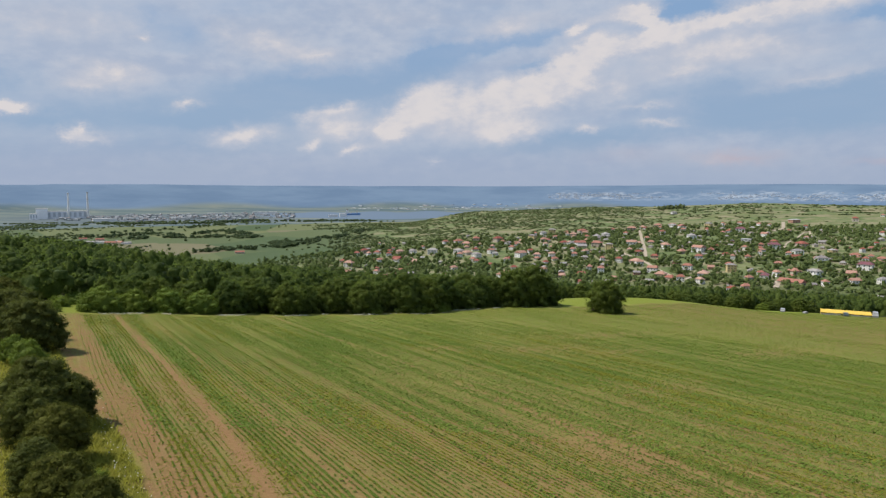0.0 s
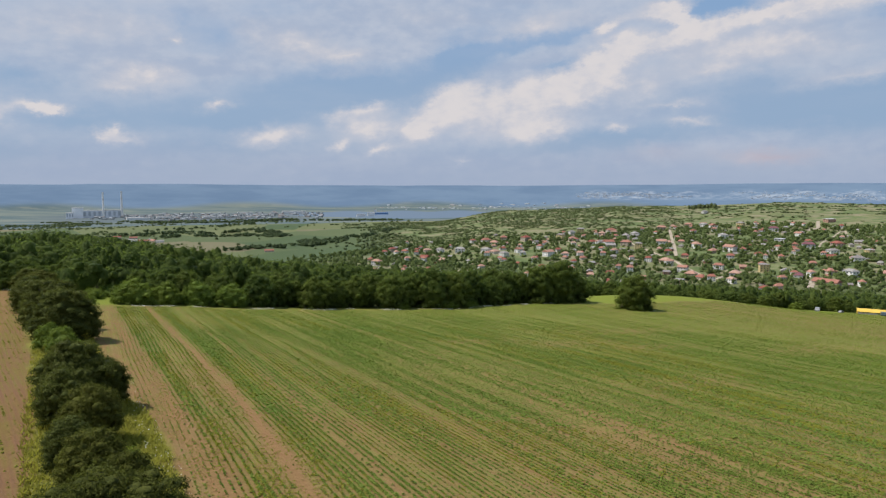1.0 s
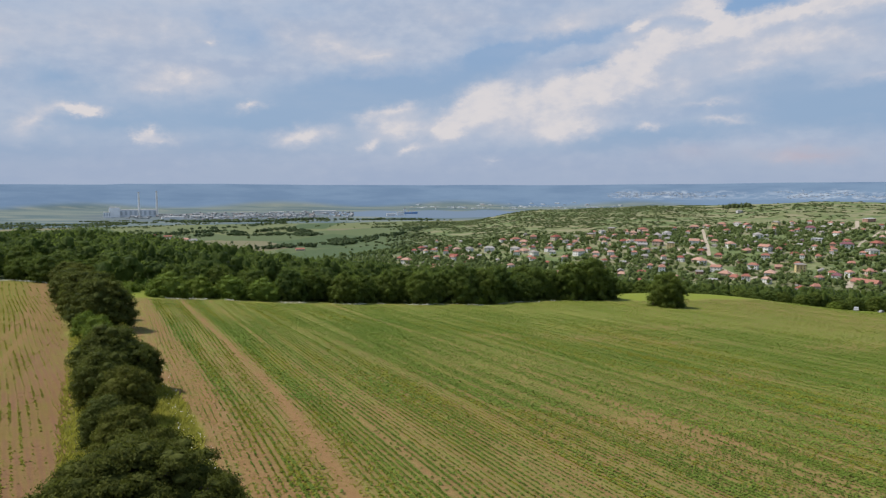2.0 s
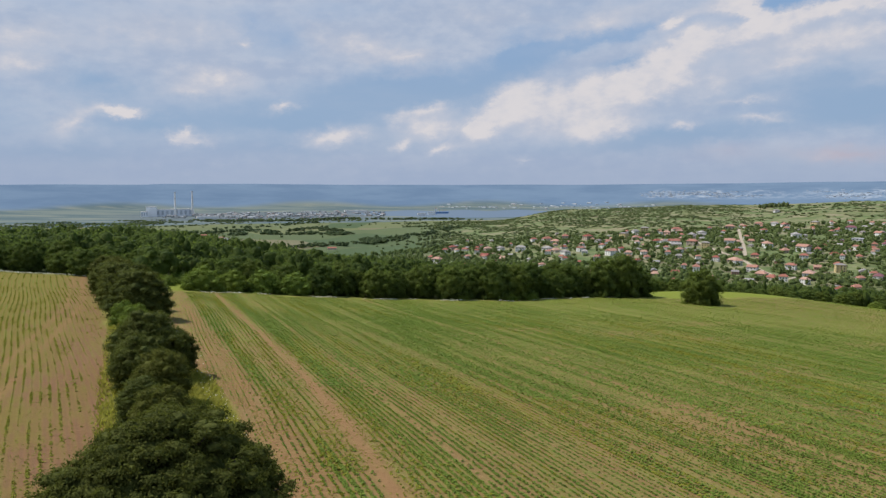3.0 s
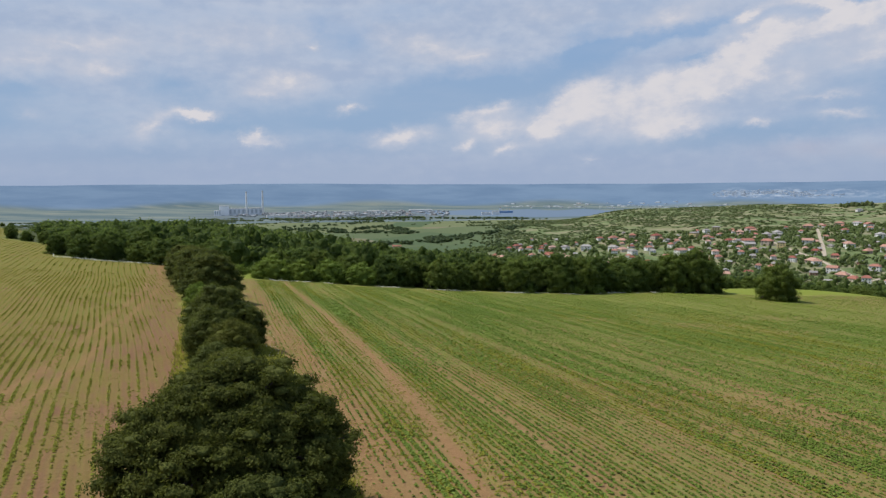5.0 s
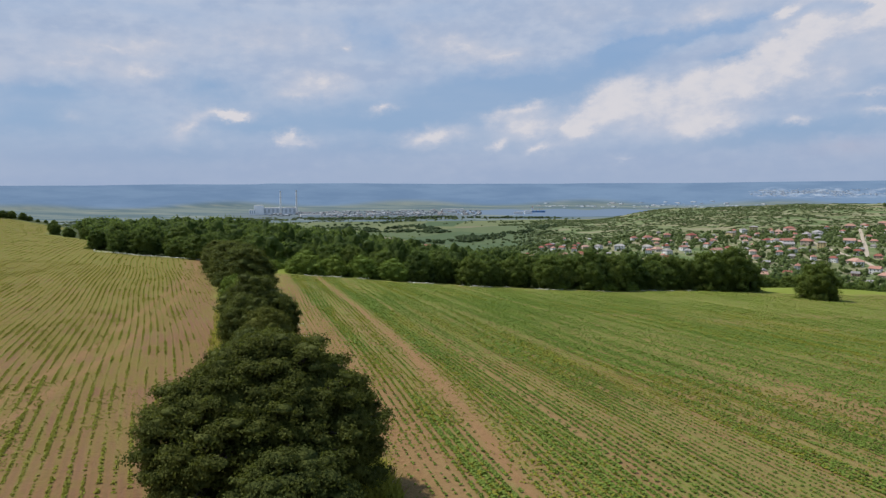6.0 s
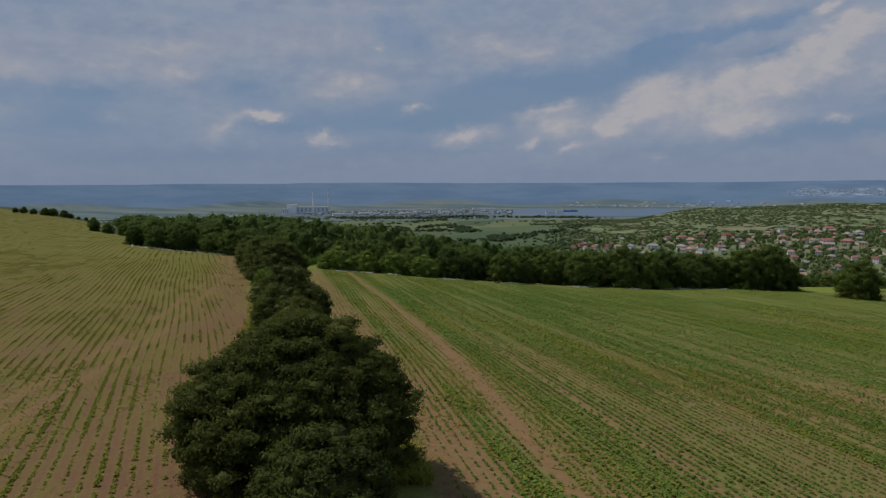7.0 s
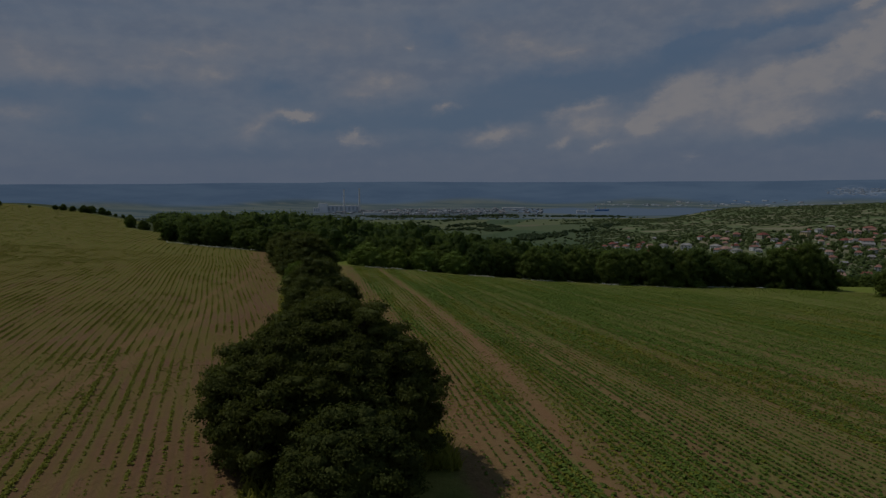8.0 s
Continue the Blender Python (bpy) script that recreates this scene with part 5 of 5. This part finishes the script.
def house(w, d, storeys, rise, hip, wall_mat, roof_mat, label, chimney=True):
    """A small village house with eaves, chimney, door and windows on all sides."""
    h = 2.7 * storeys + 0.4
    root = tagged(thing("house"), label, "house", "village houses")
    v = [(-w / 2, -d / 2, -3), (w / 2, -d / 2, -3), (w / 2, d / 2, -3), (-w / 2, d / 2, -3), (-w / 2, -d / 2, h), (w / 2, -d / 2, h), (w / 2, d / 2, h), (-w / 2, d / 2, h)]
    f = [(0, 1, 5, 4), (1, 2, 6, 5), (2, 3, 7, 6), (3, 0, 4, 7)]
    if hip < 1.0:
        v += [(-w / 2, 0, h + rise * 0.82), (w / 2, 0, h + rise * 0.82)]
        f += [(5, 6, 9), (7, 4, 8)]
    part("wall", mesh_of("wall", v, f, wall_mat), root)
    roof = part("roof", roof_mesh(w, d, h, rise, hip, 0.55, roof_mat), root)
    if chimney:
        part("chimney", slab("chimney", w * 0.2, w * 0.2 + 0.6, -0.3 + d * 0.12, 0.3 + d * 0.12, h, h + rise + 0.9, RAW_BRICK), roof)
    part("door", slab("door", -0.5, 0.5, -d / 2 - 0.05, -d / 2 + 0.05, 0, 2.1, TIMBER), root)
    for s in range(storeys):
        z = 0.95 + 2.7 * s
        for x in (-w * 0.33, w * 0.33) if s == 0 else (-w * 0.33, 0, w * 0.33):
            part("window", slab("window", x - 0.65, x + 0.65, -d / 2 - 0.04, -d / 2 + 0.06, z, z + 1.35, PANE), root)
        for y in (-d * 0.22, d * 0.22):
            part("window", slab("window", w / 2 - 0.06, w / 2 + 0.04, y - 0.55, y + 0.55, z, z + 1.3, PANE), root)
            part("window", slab("window", -w / 2 - 0.04, -w / 2 + 0.06, y - 0.55, y + 0.55, z, z + 1.3, PANE), root)
    return root


def settle(kinds, places, length, rng):
    for i, (x, y, w) in enumerate(places):
        k = kinds[i % len(kinds)]
        s = min(1.2, max(0.55, 0.82 * w / length))
        turn = math.degrees(math.atan2(-x, y)) + rng.choice((-60, -35, -15, 0, 20, 40, 90)) + rng.uniform(-8, 8)
        copy_thing(k, pose(x, y, at(x, y), 0, 0, turn) @ Matrix.Diagonal((s, s, min(1.12, s ** 0.5), 1)))
    for k in kinds:
        drop(k)


rng = np.random.default_rng(12)
settle([house(12, 9, 1, 2.9, 4.0, SAND, TILE_RED, "low plastered village house with a red tiled hip roof"), house(12, 8.5, 2, 2.6, 3.6, LIME, TILE_RED, "two-storey white village house with a red tiled roof"),
        house(11, 9, 1, 3.0, 0.2, RAW_BRICK, TILE_RED, "brick village house with a red gable roof")], RED_ROOFED_A, 12.5, rng)
settle([house(13, 9, 2, 2.8, 4.0, SAND, TILE_RED, "plastered two-storey village house with a red tiled roof"), house(12, 8.5, 1, 2.9, 3.6, LIME, TILE_RED, "white single-storey village house with a red tiled roof")], RED_ROOFED_B, 13.5, rng)
settle([house(12, 9, 2, 2.6, 0.2, LIME, TILE_RED, "white rendered village house with a red gable roof"), house(12, 9, 2, 2.2, 3.5, LIME, TILE_GREY, "white rendered village house with a weathered roof")], WHITE_WALLED, 13, rng)
settle([house(12, 8, 1, 2.2, 0.2, SAND, TILE_GREY, "low farm building with a weathered grey roof"), house(11, 9, 2, 2.6, 3.5, LIME, TILE_GREY, "two-storey house with a grey-brown roof")], GREY_ROOFED, 13, rng)
settle([house(13, 9.5, 2, 2.6, 3.5, LIME, TILE_MAROON, "white two-storey house with a dark maroon roof")], MAROON_ROOFED, 14, rng)
settle([house(11, 9, 3, 1.6, 3.5, BUFF, TILE_GREY, "tall yellow rendered house with a shallow roof")], CREAM, 13, rng)
settle([house(24, 10, 1, 3.0, 0.3, SAND, TILE_RED, "long barn with a worn red tiled roof", False)], LONG_BARN, 22, rng)
settle([house(14, 11, 2, 0.7, 4.0, LIME, CONCRETE, "white block-shaped house with a nearly flat roof", False)], FLAT_ROOFED, 15, rng)
settle([house(20, 12, 2, 1.2, 4.0, RAW_BRICK, CONCRETE, "unfinished brick building on a bare hilltop", False)], UNFINISHED, 22, rng)


def lane(points, wide, label):
    """A dusty lane laid over the ground."""
    pts = []
    for (xa, ya), (xb, yb) in zip(points[:-1], points[1:]):
        for k in range(6):
            pts.append((xa + (xb - xa) * k / 6, ya + (yb - ya) * k / 6))
    pts.append(points[-1])
    verts, faces = [], []
    for i, (x, y) in enumerate(pts):
        p, q = pts[max(0, i - 1)], pts[min(len(pts) - 1, i + 1)]
        d = Vector((q[0] - p[0], q[1] - p[1])).normalized()
        for s in (-1, 1):
            px, py = x - d.y * s * wide / 2, y + d.x * s * wide / 2
            verts.append((px, py, at(px, py) + 0.5))
        for s in (-1, 1):
            px, py = x - d.y * s * wide / 2, y + d.x * s * wide / 2
            verts.append((px, py, at(px, py) - 1.0))
    for i in range(len(pts) - 1):
        a, b = i * 4, i * 4 + 4
        faces += [(a, b, b + 1, a + 1), (a, a + 2, b + 2, b), (a + 1, b + 1, b + 3, a + 3)]
    tagged(new("road", mesh_of("road", verts, faces, DUST)), label, "lane", kind="structure")


for points, wide in LANES:
    lane(points, wide, "pale dusty lane climbing between village houses")


def infill(rng, count, heads, reach, taken, gap):
    """Free plots between the houses already standing."""
    out = []
    while len(out) < count:
        x, y = scatter(rng, 40, heads, reach, gardens)
        for p in zip(x, y):
            if all((p[0] - q[0]) ** 2 + (p[1] - q[1]) ** 2 > gap * gap for q in taken) and len(out) < count:
                out.append((p[0], p[1], rng.uniform(8, 13)))
                taken.append(p)
    return out


TAKEN = [p[:2] for group in (RED_ROOFED_A, RED_ROOFED_B, WHITE_WALLED, GREY_ROOFED, MAROON_ROOFED, CREAM, LONG_BARN, FLAT_ROOFED, UNFINISHED) for p in group]
settle([house(11, 8, 1, 2.6, 3.4, SAND, TILE_RED, "small plastered cottage with a faded red roof"), house(9, 7, 1, 2.0, 0.2, RAW_BRICK, TILE_GREY, "small brick outbuilding with a weathered roof", False),
        house(10, 8, 2, 2.4, 3.2, LIME, TILE_RED, "narrow white house with a red tiled roof")], infill(rng, 125, (-8, 33), (640, 1150), TAKEN, 15), 12, rng)
settle([house(11, 8, 2, 2.5, 3.4, LIME, TILE_RED, "white house with a red roof among garden trees"), house(10, 8, 1, 2.4, 3.0, SAND, TILE_GREY, "low sand-coloured house with a grey roof")], infill(rng, 90, (-6, 33), (900, 1400), TAKEN, 16), 12, rng)


# ---- long tent and parked vehicles at the far field edge ----
def bearing(head, r):
    return r * math.sin(radians(head)), r * math.cos(radians(head))


def tent():
    x, y = bearing(30.45, 326)
    root = tagged(thing("event_tent", x, y, at(x, y), -26), "long yellow canvas tent with open white sides at a field edge", "tent")
    L, W, H = 18.0, 7.0, 1.55
    verts, faces, bays = [], [], 10
    for i in range(bays + 1):
        px = -L / 2 + L * i / bays
        sag = 0.12 * (i % 2)
        for j, (py, pz) in enumerate(((-W / 2 - 0.3, H - 0.1), (-W / 4, H + 0.42), (0, H + 0.75), (W / 4, H + 0.42), (W / 2 + 0.3, H - 0.1))):
            verts.append((px, py, pz - sag))
    n = len(verts)
    verts += [(a, b, c - 0.06) for a, b, c in verts]
    for i in range(bays):
        for j in range(4):
            a = i * 5 + j
            faces += [(a, a + 5, a + 6, a + 1), (n + a, n + a + 1, n + a + 6, n + a + 5)]
    part("canopy", mesh_of("canopy", verts, faces, CANVAS_YELLOW), root, "yellow pitched canvas roof")
    for i in range(6):
        px = -L / 2 + 0.3 + (L - 0.6) * i / 5
        for py in (-W / 2, W / 2):
            part("pole", mesh_of("pole", *tube([(px, py, -0.5), (px, py, H)], [0.07, 0.07], 6), STEEL), root)
    for i in range(5):
        a = -L / 2 + 0.4 + (L - 0.6) * i / 5
        if i != 2:
            part("side_panel", slab("side_panel", a, a + (L - 0.6) / 5 - 0.25, -W / 2 - 0.03, -W / 2 + 0.03, 0.1, 1.0, CANVAS_WHITE), root, "white canvas side panel")
    for px in (-L / 2 + 0.2, L / 2 - 0.2):
        part("end_panel", slab("end_panel", px - 0.03, px + 0.03, -W / 2 + 0.2, W / 2 - 0.2, 0.1, H - 0.2, CANVAS_YELLOW), root, "yellow end panel")


tent()


def vehicle(name, x, y, turn, size, paint, label, category):
    """A parked car or van: shaped body, glass band, four wheels."""
    L, W, H = size
    root = tagged(thing(name, x, y, at(x, y), turn), label, category)
    prof = [(-0.5, 0.25), (-0.5, 0.55), (-0.36, 0.62), (-0.26, 0.97), (0.3, 1.0), (0.46, 0.6), (0.5, 0.5), (0.5, 0.25)]
    v = [(px * L, s * W / 2 * (0.86 if pz > 0.9 else 1), pz * H) for s in (-1, 1) for px, pz in prof]
    k = len(prof)
    f = [tuple(range(k))[::-1], tuple(range(k, 2 * k))] + [(i, (i + 1) % k, k + (i + 1) % k, k + i) for i in range(k)]
    part("body", mesh_of("body", v, f, paint), root)
    for s in (-1, 1):
        part("side_window", slab("side_window", -0.25 * L, 0.3 * L, s * W / 2 * 0.93 - 0.03, s * W / 2 * 0.93 + 0.05, 0.64 * H, 0.92 * H, PANE), root, "dark glass")
        for px in (-0.3, 0.3):
            w = part("wheel", mesh_of("wheel", *tube([(px * L, s * W / 2 - 0.12, 0.32), (px * L, s * W / 2 + 0.06, 0.32)], [0.32, 0.32], 12), RUBBER), root, "black tyre")
            part("rim", mesh_of("rim", *tube([(px * L, s * W / 2 + 0.05, 0.32), (px * L, s * W / 2 + 0.075, 0.32)], [0.19, 0.17], 10), STEEL), w, "grey steel rim")
    return root


for name, head, r, turn, size, paint, label, cat in (
        ("car", 26.4, 326, 62, (4.3, 1.8, 1.5), CAR_WHITE, "white car parked in the shade of a tree", "car"),
        ("trailer", 27.9, 318, 30, (1.9, 1.3, 0.9), CAR_WHITE, "small white trailer at a field edge", "trailer"),
        ("car", 30.5, 314, 66, (4.4, 1.8, 1.45), CAR_DARK, "dark car parked before a yellow tent", "car"),
        ("van", 32.3, 318, 60, (5.2, 2.0, 2.4), CAR_WHITE, "white van parked beside a yellow tent", "van")):
    x, y = bearing(head, r)
    vehicle(name, x, y, turn, size, paint, label, cat)


# ---- power station, works and port on the plain ----
def block(name, x, y, z, turn, size, mat, label, category, bays=0):
    """A plain industrial building: walls, a roof slab that stands out, and window bands where it has them."""
    w, d, h = size
    root = tagged(thing(name, x, y, z, turn), label, category)
    part("wall", slab("wall", -w / 2, w / 2, -d / 2, d / 2, -2, h, mat), root)
    part("roof", slab("roof", -w / 2 - 0.8, w / 2 + 0.8, -d / 2 - 0.8, d / 2 + 0.8, h, h + 1.2, CONCRETE), root)
    for i in range(bays):
        a = -w / 2 + w * (i + 0.25) / bays
        part("window", slab("window", a, a + w / bays * 0.5, -d / 2 - 0.4, -d / 2 + 0.2, h * 0.25, h * 0.85, HAZE_PANE), root)
    return root


def chimney_stack(x, y, tall):
    z = at(x, y)
    root = tagged(thing("power_station_chimney", x, y, z), "tall pale concrete power station chimney", "chimney", "power station chimneys")
    part("shaft", mesh_of("shaft", *tube([(0, 0, -2), (0, 0, tall * 0.5), (0, 0, tall)], [5.2, 4.0, 3.2], 16), LIME), root)
    for k in (0.72, 0.97):
        part("gallery", mesh_of("gallery", *tube([(0, 0, tall * k), (0, 0, tall * k + 2)], [5.0, 5.0], 16), CONCRETE), root)


# station glass and grey wall are lightened to hold the haze in front
HAZE_PANE = plain("hazed_works_glass", (0.42, 0.45, 0.48), 0.5, 0.1, 0.05)
HAZE_GREY = plain("pale_works_wall", (0.70, 0.72, 0.75), 0.9, 0.1, 0.05)
BRIGHT_WALL = plain("white_works_wall", (0.88, 0.88, 0.88), 0.9, 0.05, 0.05)
for head, tall in ((-28.35, 112), (-27.1, 116)):
    chimney_stack(*bearing(head, 3420), tall)
for name, head, r, size, mat, label, bays in (
        ("boiler_house", -30.05, 3420, (44, 40, 44), BRIGHT_WALL, "white boiler house of a power station", 0), ("works_office", -30.55, 3400, (30, 24, 24), BRIGHT_WALL, "white office block beside a power station", 3),
        ("turbine_hall", -28.6, 3440, (178, 36, 32), HAZE_GREY, "long grey turbine hall with tall windows", 9)):
    x, y = bearing(head, r)
    block(name, x, y, at(x, y), -head, size, mat, label, "industrial building", bays)
for head, r, size in ((-14.4, 3650, (120, 40, 11)), (-18.2, 3600, (70, 30, 9)), (-26.0, 3150, (90, 30, 9)), (-24.2, 3250, (60, 26, 8)), (-21.0, 3200, (46, 24, 9)), (-9.0, 3250, (40, 20, 10)), (-8.2, 3300, (34, 20, 14))):
    x, y = bearing(head, r)
    block("shed", x, y, at(x, y), -head + 4, size, LIME, "long white industrial shed on the plain", "shed")


def far_town(rng, count, heads, reach, sizes, tall):
    """Small boxes with pitched lids, thinning out to the sides, as one array of faces."""
    a = np.radians(heads[0] + (heads[1] - heads[0]) * rng.beta(1.5, 1.5, count))
    r = reach[0] + (reach[1] - reach[0]) * rng.beta(2, 2, count)
    thick = smooth_noise(a * 40, r / 60, 17)
    a, r = a[thick > 0.38], r[thick > 0.38]
    count = len(a)
    x, y = r * np.sin(a), r * np.cos(a)
    z = height(x, y)
    w, d, h = rng.uniform(*sizes, count), rng.uniform(*sizes, count) * 0.6, rng.uniform(*tall, count)
    out = []
    sx, sy = np.cos(a + 0.7), -np.sin(a + 0.7)
    c = lambda p, q, k: np.stack([x + sx * w / 2 * p - sy * d / 2 * q, y + sy * w / 2 * p + sx * d / 2 * q, z + k], -1)
    lo, hi, top = -3 + 0 * h, h, h * 1.25
    corners = [(-1, -1), (1, -1), (1, 1), (-1, 1)]
    for (p, q), (s, t) in zip(corners, corners[1:] + corners[:1]):
        out.append(np.stack([c(p, q, lo), c(s, t, lo), c(s, t, hi), c(p, q, hi)], 1))
    out.append(np.stack([c(-1, -1, hi), c(1, -1, hi), c(1, 0, top), c(-1, 0, top)], 1))
    out.append(np.stack([c(1, 1, hi), c(-1, 1, hi), c(-1, 0, top), c(1, 0, top)], 1))
    return np.concatenate(out)


# distant haze is put into the boxes: greyed tints and a lampless glow
def hazed_town_material(name, dark, light, red):
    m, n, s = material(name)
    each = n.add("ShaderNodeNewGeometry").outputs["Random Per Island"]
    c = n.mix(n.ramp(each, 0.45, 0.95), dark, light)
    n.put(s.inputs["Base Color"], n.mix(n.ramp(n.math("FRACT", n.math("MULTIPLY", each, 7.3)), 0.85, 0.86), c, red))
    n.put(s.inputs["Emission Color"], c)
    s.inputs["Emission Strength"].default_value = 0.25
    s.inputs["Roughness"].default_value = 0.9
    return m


rng = np.random.default_rng(15)
green_stuff("works_town", far_town(rng, 520, (-29.5, -11.5), (2980, 3750), (6, 24), (3, 8)), hazed_town_material("works_town", (0.12, 0.14, 0.15), (0.27, 0.285, 0.305), (0.19, 0.15, 0.135)), "spread of pale sheds and houses by the water", "town")
green_stuff("far_city", far_town(rng, 420, (8.5, 17.5), (4400, 4580), (6, 16), (1.2, 2.6)), hazed_town_material("far_city", (0.19, 0.225, 0.27), (0.26, 0.29, 0.33), (0.26, 0.275, 0.30)), "pale city blocks at the foot of a far ridge", "city")
green_stuff("far_city", far_town(rng, 620, (20.0, 35.0), (4390, 4590), (6, 16), (1.2, 2.8)), hazed_town_material("far_city_blocks", (0.19, 0.225, 0.27), (0.28, 0.31, 0.35), (0.275, 0.29, 0.315)), "rows of pale tower blocks at the foot of a far ridge", "city")
green_stuff("far_city", far_town(rng, 150, (-8, 14), (3950, 4330), (8, 34), (1.5, 3.5)), hazed_town_material("far_sheds", (0.20, 0.235, 0.265), (0.42, 0.44, 0.46), (0.3, 0.25, 0.24)), "pale sheds scattered over a far shore", "town")


def ship():
    x, y = bearing(-7.4, 3480)
    root = tagged(thing("cargo_ship", x, y, -130.2, 8), "blue cargo ship with a white superstructure lying on the lake", "ship")
    L, W, H = 72, 13, 8
    v = [(-L / 2, -W / 2, 0), (L * 0.38, -W / 2, 0), (L / 2, 0, 0), (L * 0.38, W / 2, 0), (-L / 2, W / 2, 0)]
    v += [(px * 1.03, py * 1.05, H + (2 if px > L * 0.3 else 0)) for px, py, _ in v]
    f = [(0, 4, 3, 2, 1), (5, 6, 7, 8, 9)] + [(i, (i + 1) % 5, 5 + (i + 1) % 5, 5 + i) for i in range(5)]
    part("hull", mesh_of("hull", v, f, plain("blue_hull", (0.10, 0.21, 0.40), 0.5, 0.1, 0.1)), root, "blue painted hull")
    part("superstructure", slab("superstructure", -L * 0.46, -L * 0.3, -5, 5, H, H + 16, LIME), root, "white superstructure")
    part("funnel", slab("funnel", -L * 0.4, -L * 0.36, -2, 2, H + 16, H + 22, TILE_RED), root)
    for k in (-0.12, 0.1, 0.28):
        part("derrick", mesh_of("derrick", *tube([(k * L, 0, H), (k * L, 0, H + 15)], [0.9, 0.5], 6), RAW_BRICK), root)


ship()
# farms on the valley floor
rng = np.random.default_rng(16)
settle([house(22, 11, 1, 2.8, 0.3, SAND, TILE_RED, "long farm building with a red roof on the valley floor", False), house(24, 10, 1, 2.4, 0.3, LIME, TILE_GREY, "long pale farm shed on the valley floor", False)],
       [bearing(-27.5, 1930) + (24,), bearing(-26.9, 1790) + (28,), bearing(-26.4, 1900) + (26,), bearing(-26.2, 1770) + (24,), bearing(-25.7, 1720) + (30,), bearing(-25.3, 1800) + (24,), bearing(-25.0, 1730) + (28,), bearing(-24.6, 1705) + (26,), bearing(-16.4, 1321) + (22,)], 24, rng)
